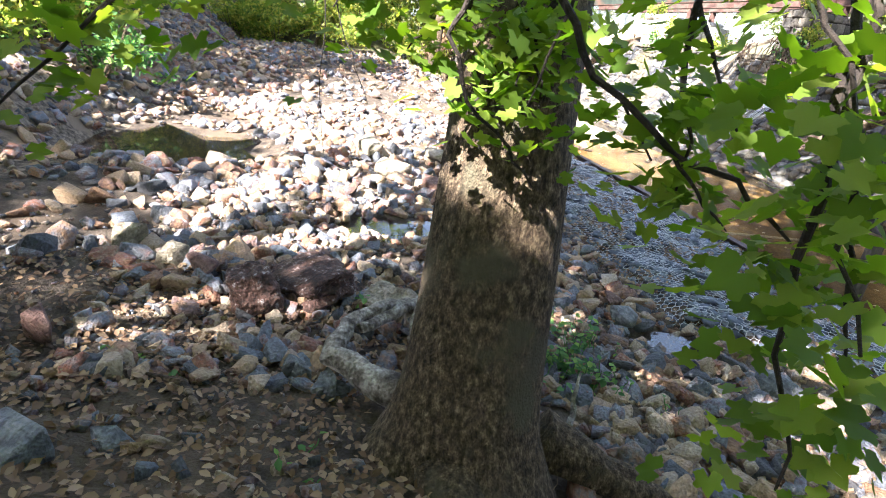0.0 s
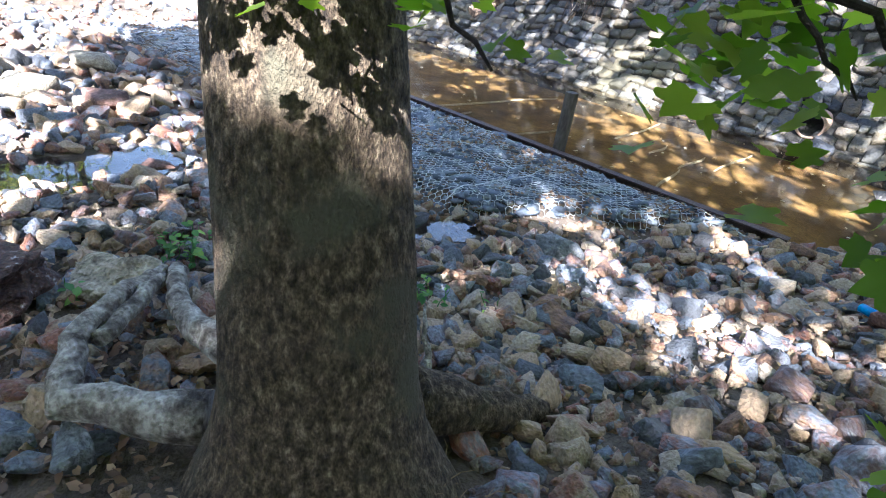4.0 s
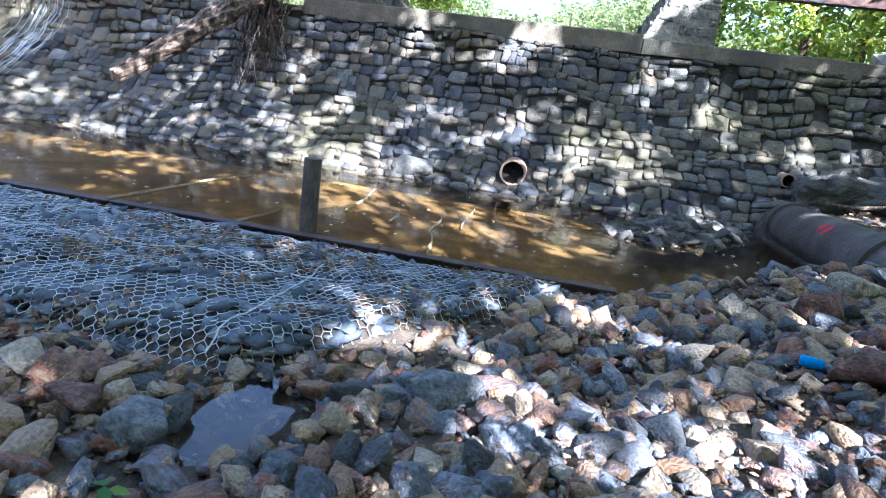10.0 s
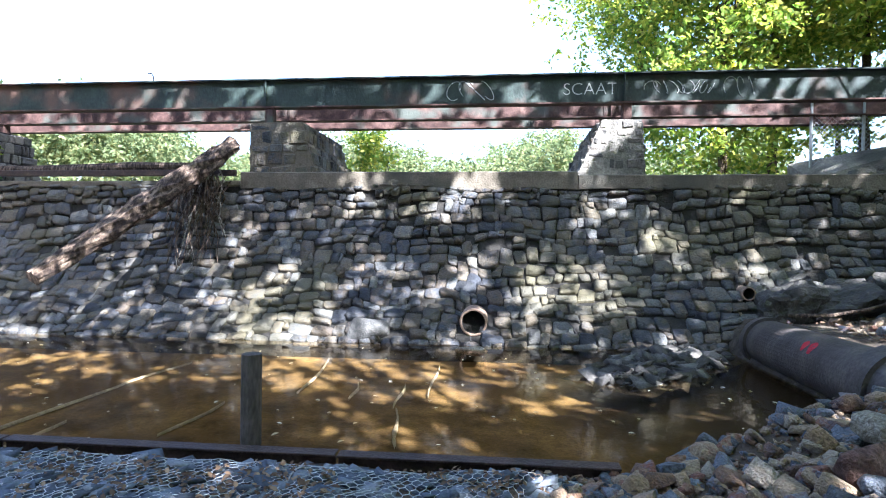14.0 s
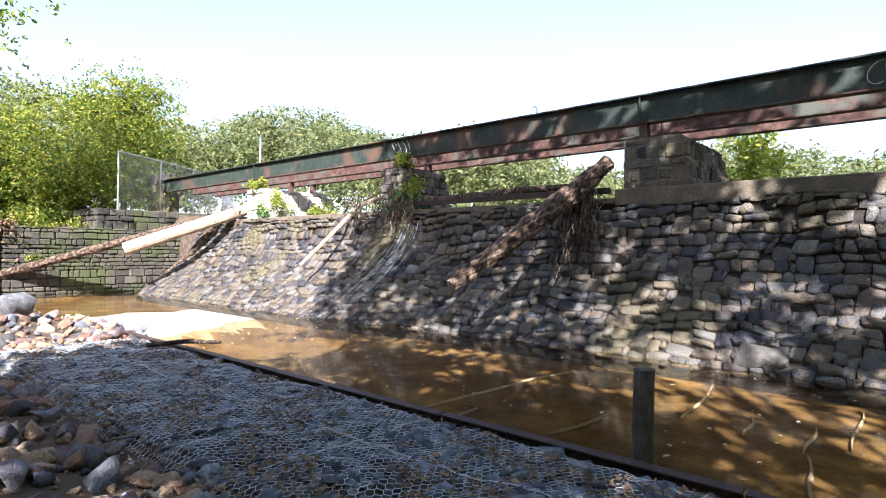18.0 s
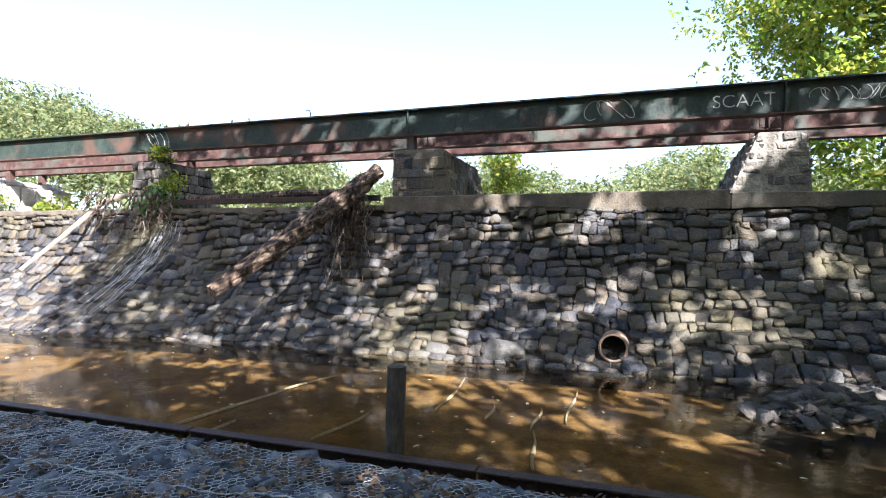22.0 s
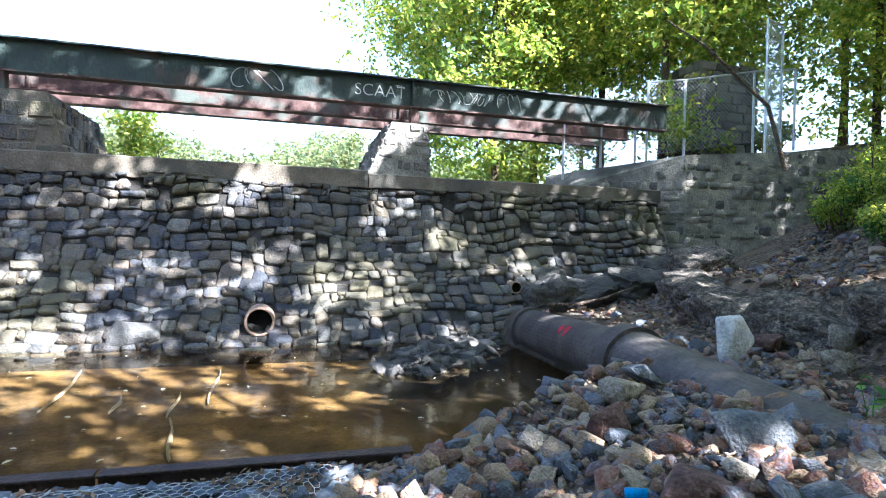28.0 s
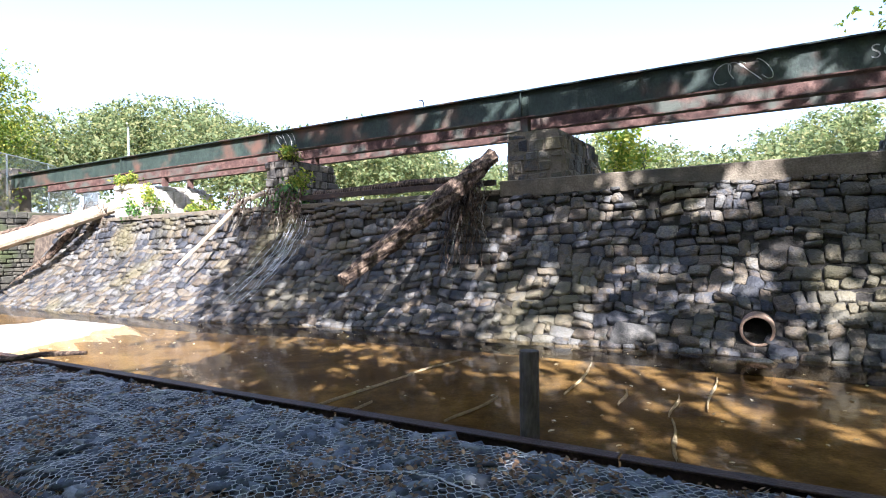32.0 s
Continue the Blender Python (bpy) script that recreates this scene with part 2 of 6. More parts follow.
M_DARKROCK = mat("wet_dark_rock", [(0.3, (0.022, 0.02, 0.018)), (0.5, (0.05, 0.045, 0.04)), (0.7, (0.10, 0.09, 0.076))], 3, 0.6, 1.0, 25, space="World")
M_PALE = mat("stripped_pale_wood", [(0.3, (0.24, 0.185, 0.125)), (0.5, (0.38, 0.31, 0.225)), (0.7, (0.50, 0.43, 0.34))], 4, 0.8, 0.4, 40, stretch=(0.25, 1, 1))
M_WIRE = mat("galvanised_wire", [(0.3, (0.42, 0.43, 0.44)), (0.7, (0.62, 0.63, 0.64))], 20, 0.5, 0.1, 60, metal=0.35)
M_BANK = mat("trodden_bank_soil", [(0.36, (0.035, 0.026, 0.019)), (0.5, (0.13, 0.10, 0.074)), (0.64, (0.29, 0.23, 0.17))], 11, 0.95, 1.0, 60, space="World", blotch=(0.17, 0.125, 0.085), blotch_scale=1.3)
M_BED = mat("pool_bed_mud", [(0.34, (0.07, 0.046, 0.022)), (0.5, (0.16, 0.108, 0.048)), (0.66, (0.30, 0.21, 0.095))], 1.4, 0.95, 0.3, 30, space="World",
            blotch=(0.09, 0.058, 0.03), blotch_scale=0.7)
# Dark water at the shaded east end is put into the bed colour.
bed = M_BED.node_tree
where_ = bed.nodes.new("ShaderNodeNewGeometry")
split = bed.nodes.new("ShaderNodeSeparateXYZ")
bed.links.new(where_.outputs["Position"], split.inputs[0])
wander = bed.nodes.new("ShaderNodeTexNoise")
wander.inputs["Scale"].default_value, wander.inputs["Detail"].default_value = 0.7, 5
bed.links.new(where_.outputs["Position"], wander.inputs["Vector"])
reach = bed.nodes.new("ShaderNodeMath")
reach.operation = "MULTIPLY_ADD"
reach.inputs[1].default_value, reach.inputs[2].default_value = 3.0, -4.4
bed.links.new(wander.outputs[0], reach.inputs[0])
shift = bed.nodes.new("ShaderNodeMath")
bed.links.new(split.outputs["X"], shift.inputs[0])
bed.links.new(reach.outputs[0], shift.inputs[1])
shaded_end = bed.nodes.new("ShaderNodeMix")
shaded_end.data_type = "RGBA"
shaded_end.inputs[7].default_value = (0.035, 0.026, 0.016, 1)
bed.links.new(shift.outputs[0], shaded_end.inputs[0])
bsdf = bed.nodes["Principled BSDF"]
bed.links.new(bsdf.inputs["Base Color"].links[0].from_socket, shaded_end.inputs[6])
bed.links.new(shaded_end.outputs[2], bsdf.inputs["Base Color"])
M_WATER = water_mat("brown_pool_water", (0.94, 0.80, 0.54), ripple=6.0, strength=0.10, turbid=0.008, cloud=(0.25, 0.17, 0.08))
# Pale colour stands in for the sun patch across the pool.
M_SUNLIT_BED = mat("sunlit_bed_patch", [(0.3, (0.34, 0.30, 0.24)), (0.7, (0.52, 0.47, 0.39))], 3, 0.6, 0.3, 50, space="World", blotch=(0.30, 0.24, 0.17), blotch_scale=1.2)
M_PUDDLE = water_mat("clear_puddle_water", (0.85, 0.82, 0.74), ripple=3.0, strength=0.02, ior=1.5)
M_GALV = mat("galvanised_pipe", [(0.3, (0.45, 0.46, 0.47)), (0.7, (0.65, 0.66, 0.67))], 8, 0.4, 0.1, 40, metal=0.8)
M_LEAF = leafy("maple_leaf", (0.05, 0.095, 0.016), (0.095, 0.16, 0.026), (0.18, 0.25, 0.045), trans=0.5)
M_LEAFFAR = leafy("woodland_leaf", (0.085, 0.14, 0.036), (0.18, 0.23, 0.05), (0.42, 0.38, 0.10), trans=0.6)
M_LEAFWEST = leafy("west_wood_leaf", (0.05, 0.085, 0.02), (0.125, 0.165, 0.034), (0.31, 0.28, 0.07), trans=0.5)
# Distance haze is put into these muted leaf colours, close in tone.
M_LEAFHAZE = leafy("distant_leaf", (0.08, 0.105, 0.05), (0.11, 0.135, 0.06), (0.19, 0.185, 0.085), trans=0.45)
M_WEED = leafy("streamside_weed_leaf", (0.035, 0.085, 0.03), (0.065, 0.14, 0.045), (0.16, 0.25, 0.06), trans=0.35)
M_DEAD = leafy("fallen_leaf", (0.075, 0.045, 0.028), (0.15, 0.095, 0.058), (0.26, 0.185, 0.115), trans=0.1)
M_GRASS = mat("grass_bank", [(0.3, (0.05, 0.05, 0.022)), (0.5, (0.10, 0.10, 0.04)), (0.7, (0.15, 0.125, 0.07))], 2, 0.95, 0.6, 30, space="World")


# ---- building helpers ----
def S(v):
    v = min(1.0, max(0.0, v))
    return v * v * (3 - 2 * v)


def part(name, bm, material, parent=None, label="", smooth=False):
    """Links a bmesh (or a mesh) as one object under parent."""
    if isinstance(bm, bmesh.types.BMesh):
        me = bpy.data.meshes.new(name)
        bm.to_mesh(me)
        bm.free()
    else:
        me = bm
    if material and not me.materials:
        me.materials.append(material)
    if smooth:
        me.polygons.foreach_set("use_smooth", [True] * len(me.polygons))
    ob = new(name, me)
    ob.parent = parent
    if label:
        ob["label"] = label
    return ob


def thing(name, at, label, category, group="", kind=""):
    ob = new(name)
    ob.empty_display_size = 0.1
    ob.location = at
    return tagged(ob, label, category, group, kind)


def arrays(name, verts, faces):
    """A mesh from numpy arrays of vertices and of equal-sided faces."""
    me = bpy.data.meshes.new(name)
    verts, faces = np.asarray(verts, np.float32), np.asarray(faces, np.int32)
    k = faces.shape[1]
    me.vertices.add(len(verts))
    me.vertices.foreach_set("co", verts.ravel())
    me.loops.add(faces.size)
    me.loops.foreach_set("vertex_index", faces.ravel())
    me.polygons.add(len(faces))
    me.polygons.foreach_set("loop_start", np.arange(0, faces.size, k, dtype=np.int32))
    me.polygons.foreach_set("loop_total", np.full(len(faces), k, np.int32))
    me.update(calc_edges=True)
    return me


def many(name, variants, where):
    """One mesh of many copies: variants are (verts, faces), where is a list of (variant, 4x4 numpy matrix)."""
    vs, fs, n = [], [], 0
    for k, m in where:
        v, f = variants[k]
        vs.append(v @ m[:3, :3].T + m[:3, 3])
        fs.append(f + n)
        n += len(v)
    return arrays(name, np.concatenate(vs), np.concatenate(fs))


def mtx(x, y, z, rx=0, ry=0, rz=0, sx=1, sy=1, sz=1):
    m = np.array(pose(x, y, z, rx, ry, rz))
    m[:3, :3] = m[:3, :3] * np.array([sx, sy, sz])
    return m


def box(bm, x0, x1, y0, y1, z0, z1, bevel=0.0):
    r = bmesh.ops.create_cube(bm, size=1, matrix=Matrix.LocRotScale(((x0 + x1) / 2, (y0 + y1) / 2, (z0 + z1) / 2), None, (x1 - x0, y1 - y0, z1 - z0)))
    if bevel:
        edges = list({e for v in r["verts"] for e in v.link_edges})
        bmesh.ops.bevel(bm, geom=edges, offset=bevel, segments=1, affect="EDGES")
    return bm


def tube(bm, points, radii, sides=8, caps=True, rough=0.0, rng=None):
    """A tapered tube along points, with an uneven skin where rough is given."""
    pts = [Vector(p) for p in points]
    rings = []
    side = None
    for i, p in enumerate(pts):
        d = (pts[min(i + 1, len(pts) - 1)] - pts[max(i - 1, 0)]).normalized()
        if side is None:
            side = d.orthogonal().normalized()
        side = (side - d * side.dot(d)).normalized()
        up = d.cross(side)
        ring = []
        for k in range(sides):
            a = 2 * math.pi * k / sides
            r = radii[i] * (1 + (rough * rng.uniform(-1, 1) if rng else 0))
            ring.append(bm.verts.new(p + side * math.cos(a) * r + up * math.sin(a) * r))
        rings.append(ring)
    for a, b in zip(rings, rings[1:]):
        for k in range(sides):
            bm.faces.new((a[k], a[(k + 1) % sides], b[(k + 1) % sides], b[k]))
    if caps:
        bm.faces.new(rings[0][::-1])
        bm.faces.new(rings[-1])
    return bm


def curved(a, b, n, wobble, rng, sag=0.0):
    """Points from a to b with some wobble."""
    a, b = Vector(a), Vector(b)
    out = []
    for i in range(n + 1):
        t = i / n
        p = a.lerp(b, t)
        k = math.sin(math.pi * t)
        out.append(p + Vector((rng.uniform(-1, 1), rng.uniform(-1, 1), rng.uniform(-1, 1))) * wobble * min(1, 2 * k) + Vector((0, 0, -sag * k)))
    return out


def rock_shape(seed, fine=1, cuts=9):
    """A broken, rounded stone about one unit across, as numpy arrays."""
    rng = random.Random(seed)
    bm = bmesh.new()
    bmesh.ops.create_icosphere(bm, subdivisions=fine, radius=0.62)
    for _ in range(cuts):
        n = Vector((rng.gauss(0, 1), rng.gauss(0, 1), rng.gauss(0, 1))).normalized()
        d = rng.uniform(0.26, 0.46)
        for v in bm.verts:
            s = v.co.dot(n)
            if s > d:
                v.co -= n * (s - d) * 0.97
    for v in bm.verts:
        v.co *= 1 + 0.05 * noise.noise(v.co * 3 + Vector((seed * 3.7, 0, 0)))
    bmesh.ops.triangulate(bm, faces=bm.faces)
    v = np.array([v.co[:] for v in bm.verts])
    bm.verts.index_update()
    f = np.array([[q.index for q in g.verts] for g in bm.faces])
    bm.free()
    return v, f


def rock_sharp(seed, n=11, bevel=0.03):
    """A broken, flat-faced stone: the hull of a few points, its edges worn."""
    rng = random.Random(seed * 7 + 3)
    bm = bmesh.new()
    for _ in range(n):
        d = Vector((rng.uniform(-1, 1), rng.uniform(-1, 1), rng.uniform(-1, 1)))
        d = d / max(abs(d.x), abs(d.y), abs(d.z)) * 0.5 * (0.75 + 0.25 / max(1.0, d.length))
        d *= 0.86
        bm.verts.new(d)
    r = bmesh.ops.convex_hull(bm, input=bm.verts)
    loose = {e for e in list(r["geom_interior"]) + list(r["geom_unused"]) if isinstance(e, bmesh.types.BMVert)} | {v for v in bm.verts if not v.link_faces}
    bmesh.ops.delete(bm, geom=list(loose), context="VERTS")
    bmesh.ops.dissolve_limit(bm, angle_limit=radians(12), verts=bm.verts, edges=bm.edges)
    if bevel:
        bmesh.ops.bevel(bm, geom=list(bm.edges), offset=bevel, segments=1, affect="EDGES", clamp_overlap=True)
    bmesh.ops.triangulate(bm, faces=bm.faces)
    bm.verts.index_update()
    v = np.array([v.co[:] for v in bm.verts])
    f = np.array([[q.index for q in g.verts] for g in bm.faces])
    bm.free()
    return v, f


PUDDLES = ((-1.2, -5.15, 0.55, 0.85, 0.13), (0.8, -2.98, 0.28, 0.42, -0.02), (-5.2, -8.3, 2.1, 1.8, -0.15))


def ground_z(x, y):
    """The height of the ground: stream bed, stony shore, the bank with the big tree, the hillside."""
    fall = 0.06 + 0.075 * min(max(0.0, -y - 2.4), 6) * S((x + 7) / 6)
    fall -= 0.10 * S((-y - 6.6) / 1.2) * S((1.2 - x) / 2.0)
    bank = 0.70 * S((x - 1.6) / 3.0) * S((-y - 4.6) / 1.6)
    shore = fall + bank
    far_left = 0.7 * S((-x - 9) / 12) * S((-y - 0.2) / 2.5)
    shore += far_left
    # right bank: rubble by the pipe, then the hillside
    right = 0.42 * S((x - 2.4) / 2.6) + 0.35 * S((x - 6.0) / 2.2)
    right += 0.5 * S((x - 7.35 - 0.1 * y) / 0.45) * S((y + 3.5) / 1.5) * S((4.4 - y) / 1.2)
    hill = max(0.0, x - 7.9 - 0.42 * max(0, y))
    right += 0.44 * hill if hill < 14 else 0.44 * 14 + 0.1 * (hill - 14)
    z = shore + right * S((y + 6.5) / 2.5) + max(0.0, x - 8.5) * 0.3 * S((-y - 4) / 2.5)
    z -= 1.1 * S(1.5 - math.hypot((x - 10.3) / 0.9, (y - 6.1) / 0.9))
    # pool
    edge = 2.8 + 2.3 * (y + 0.2)
    pool = S((y + 0.3) / 0.35) * S((min(edge, 5.6) - x) / 0.7 + 0.5) * S((x + 25) / 1.5)
    z = z * (1 - pool) - 0.28 * pool
    # bed raised to the surface where the sun patch is painted
    sun_bar = S((x + 15.8 + 0.8 * noise.noise(Vector((y, 2, 0)))) / 0.9) * S((-9.4 - x - 0.45 * y + 1.1 * noise.noise(Vector((x * 0.7, y * 0.7, 5)))) / 0.9) * S((3.9 - y) / 0.7) * S((y + 0.4) / 0.3)
    z = z * (1 - sun_bar) + 0.014 * sun_bar
    for px, py, rx, ry, low in PUDDLES:
        k = 1 - S((math.hypot((x - px) / rx, (y - py) / ry) - 0.55) / 0.6)
        z = z * (1 - k) + low * k
    z += 0.10 * noise.noise(Vector((x * 0.9, y * 0.9, 3.1))) * (1 - pool) * (1 - sun_bar) + 0.035 * noise.noise(Vector((x * 3, y * 3, 7.7))) * (1 - pool)
    return z


# ---- ground, pool ----
def spread(lo, hi, step, far):
    near = np.arange(lo, hi + step / 2, step)
    out = [8, 20, 50, 120, 300, 800, far]
    return np.concatenate([lo - np.array(out[::-1]), near, hi + np.array(out)])


def land(x, y):
    """Ground everywhere, with the terrace behind the dam and the far hills."""
    z = ground_z(max(-34, min(30, x)), max(-30, min(8.0, y)))
    if x < -26:
        z += 0.10 * min(-26 - x, 40) * S((2 - y) / 6)
    back = S((y - 6.6) / 0.5) if x < 10.0 else S((y - 8.1) / 1.0)
    top = 2.55 + 1.3 * S((x - 9.5) / 2.0) + 0.16 * max(0, min(x - 11, 30)) + 1.0 * S((-x - 22) / 4)
    z = z * (1 - back) + top * back if back else z
    if y > 30:
        z += 9 * S((y - 40) / 110)
    if y < -9:
        z += 0.9 * S((-y - 9.6) / 1.5) * S((-x + 1) / 3) + 2.2 * S((-y - 12) / 10)
    return z


gx, gy = spread(-30, 20, 0.25, 2500), spread(-13, 12, 0.25, 2500)
gv = np.array([(x, y, land(x, y)) for y in gy for x in gx])
nx = len(gx)
ii, jj = np.meshgrid(np.arange(nx - 1), np.arange(len(gy) - 1))
a0 = (jj * nx + ii).ravel()
gf = np.stack([a0, a0 + 1, a0 + nx + 1, a0 + nx], 1)
ground = part("ground", arrays("ground", gv, gf), M_SOIL, None, smooth=True)
tagged(ground, "brown gravelly soil of the stream shore and banks", "ground", kind="structure")
cx, cy = gv[gf].mean(1)[:, 0], gv[gf].mean(1)[:, 1]
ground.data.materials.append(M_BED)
ground.data.materials.append(M_GRASS)
ground.data.materials.append(M_SUNLIT_BED)
ground.data.materials.append(M_BANK)
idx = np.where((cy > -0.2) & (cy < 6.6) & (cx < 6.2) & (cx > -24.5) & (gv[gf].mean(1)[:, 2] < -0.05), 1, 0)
ragged = 0.45 * np.sin(cy * 1.7) + 0.3 * np.sin(cy * 4.1 + cx)
idx = np.where((idx == 0) & (((cx > 6.3 + np.abs(ragged)) & (cy > -7 + 0.5 * np.sin(cx * 1.3))) | (cy < -9.4 + 0.3 * np.sin(cx * 1.9))), 4, idx)
# faces of the raised bed that carry the painted sun patch
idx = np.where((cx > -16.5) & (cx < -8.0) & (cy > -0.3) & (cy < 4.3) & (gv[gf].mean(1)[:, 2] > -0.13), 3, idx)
idx = np.where((cy > 11) | (cx < -27) | (cx > 21), 2, idx)
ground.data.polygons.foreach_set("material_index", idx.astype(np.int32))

bm = bmesh.new()
bmesh.ops.create_grid(bm, x_segments=1, y_segments=1, size=0.5, matrix=Matrix.LocRotScale((-9, 2.9, 0.0), None, (32, 6.2, 1)))
pool = part("pool_water", bm, M_WATER)
pool.visible_shadow = False
tagged(pool, "still shallow brown pool water with floating leaf bits", "water", kind="structure")


def puddle(name, cx, cy, rx, ry, z, label, seed):
    rng = random.Random(seed)
    bm = bmesh.new()
    vs = [bm.verts.new((cx + rx * math.cos(a) * k, cy + ry * math.sin(a) * k, z))
          for a, k in ((i * math.tau / 18, rng.uniform(0.55, 1.15)) for i in range(18))]
    bm.faces.new(vs)
    return tagged(part(name, bm, M_PUDDLE), label, "water", kind="structure")


puddle("puddle_water", -1.2, -5.15, 0.62, 0.92, 0.245, "clear shallow puddle among river stones", 1)
puddle("puddle_water", 0.8, -2.98, 0.2, 0.44, 0.05, "small puddle beside the wire mat", 2)
puddle("stream_water", -5.2, -8.3, 2.1, 1.9, -0.04, "shallow side stream in the shade", 3)

# ---- the dam wall ----
WX0, WX1, WTOP = -22.5, 10.3, 2.9


def face_y(z, x=0.0):
    """The battered face of the dam: flared at the foot, steep above."""
    foot = 4.95 - 0.55 * S((-x - 7) / 4)
    k = min(1, max(0, z / WTOP))
    return foot + (7.02 - foot) * (1 - (1 - k) ** 1.9)


def wall_point(x, s, out):
    fade = S(s / 0.1) * S((1 - s) / 0.1)
    s += 0.034 * fade * noise.noise(Vector((x * 1.1, s * 5.0, 4.4))) + 0.010 * fade * noise.noise(Vector((x * 3.0, s * 11.0, 8.4)))
    x += 0.09 * noise.noise(Vector((x * 1.7, s * 9.0, 1.4)))
    z = s * WTOP
    y = face_y(z, x)
    dz = 0.02
    ny, nz = dz, face_y(z + dz, x) - y
    n = math.hypot(ny, nz)
    return (x, y - out * ny / n, z + out * nz / n)


dam = thing("dam_wall", (0, 7, 0), "battered rubble-stone dam wall, damp and weathered", "wall", kind="structure")
bm = bmesh.new()
cols, rows_ = np.linspace(WX0, WX1, 60), np.linspace(-0.12, 1, 16)
grid = [[bm.verts.new(wall_point(x, s, -0.05)) for x in cols] for s in rows_]
for r0, r1 in zip(grid, grid[1:]):
    for k in range(len(cols) - 1):
        bm.faces.new((r0[k], r0[k + 1], r1[k + 1], r1[k]))
backs = [[bm.verts.new((x, 8.6, z)) for x in cols] for z in (2.9, -0.4)]
for r0, r1 in ((grid[-1], backs[0]), (backs[0], backs[1]), (backs[1], grid[0])):
    for k in range(len(cols) - 1):
        bm.faces.new((r0[k], r0[k + 1], r1[k + 1], r1[k]))
part("mortar_core", bm, M_MORTAR, dam).matrix_parent_inverse = Matrix.Translation((0, -7, 0))

# coping: a worn mortar band, flush with the face
for k, (x0, x1, z1) in enumerate(((-22.4, -19.3, 3.0), (-19.25, -11.2, 2.99), (-11.15, -3.6, 2.97), (-3.58, 3.4, 3.15), (3.42, 10.3, 3.08))):
    bm = bmesh.new()
    n = int((x1 - x0) / 0.3)
    low = 2.80 if k > 2 else 2.86
    rings = []
    for q in range(n + 1):
        x = x0 + (x1 - x0) * q / n
        w = 0.025 * noise.noise(Vector((x * 1.3, 0, 2))) + 0.012 * noise.noise(Vector((x * 5, 0, 8)))
        lo = low + 0.09 * noise.noise(Vector((x * 1.9, 4, 2)))
        rings.append([bm.verts.new(p) for p in ((x, face_y(lo, x) - 0.02 + w * 0.5, lo), (x, 6.995 + w * 0.5, z1 - 0.02 + w * 0.5), (x, 7.03 + w * 0.5, z1 + w * 0.6), (x, 8.5, z1 + 0.01), (x, 8.5, 2.84), (x, 7.3, 2.78))])
    for a, b in zip(rings, rings[1:]):
        for q in range(6):
            bm.faces.new((a[q], b[q], b[(q + 1) % 6], a[(q + 1) % 6]))
    bm.faces.new(rings[0])
    bm.faces.new(rings[-1][::-1])
    part("coping", bm, M_CAP, dam).matrix_parent_inverse = Matrix.Translation((0, -7, 0))


# ---- girders and piers ----
def girder(y, x0, x1, z0, z1, mweb, label, stiff):
    g = thing("bridge_girder", (0, y, z0), label, "girder", "parallel bridge girders")
    inv = Matrix.Translation((0, -y, -z0))
    for name, b in (("web", (x0, x1, y - 0.012, y + 0.012, z0, z1)), ("top_flange", (x0, x1, y - 0.13, y + 0.13, z1, z1 + 0.03)),
                    ("bottom_flange", (x0, x1, y - 0.13, y + 0.13, z0 - 0.03, z0))):
        bm = bmesh.new()
        box(bm, *b)
        part(name, bm, M_RUST if name == "bottom_flange" else mweb, g).matrix_parent_inverse = inv
    for x in stiff:
        bm = bmesh.new()
        box(bm, x - 0.16, x + 0.16, y - 0.028, y - 0.0125, z0 + 0.05, z1 - 0.05)
        for rx in (-0.12, -0.04, 0.04, 0.12):
            for k in range(5):
                zz = z0 + 0.1 + k * (z1 - z0 - 0.2) / 4
                bmesh.ops.create_icosphere(bm, subdivisions=1, radius=0.014, matrix=Matrix.Translation((x + rx, y - 0.03, zz)))
        part("splice_plate", bm, mweb, g, "riveted splice plate").matrix_parent_inverse = inv
        bm = bmesh.new()
        box(bm, x - 0.012, x + 0.012, y - 0.11, y - 0.028, z0, z1)
        part("stiffener", bm, mweb, g).matrix_parent_inverse = inv
    return g


girder(7.6, -27.6, 10.85, 4.63, 5.2, M_GREEN, "long riveted steel girder, faded green paint over rust", (-19.0, -11.3, -3.25, 4.4))
girder(9.0, -27.4, 10.7, 4.63, 5.2, M_RUST, "rust-red steel girder behind the green one", (-11.3, -3.25, 4.4))
girder(10.1, -27.2, 10.5, 4.63, 5.2, M_RUST, "rusted pale-streaked steel girder at the back", (-3.25, 4.4))


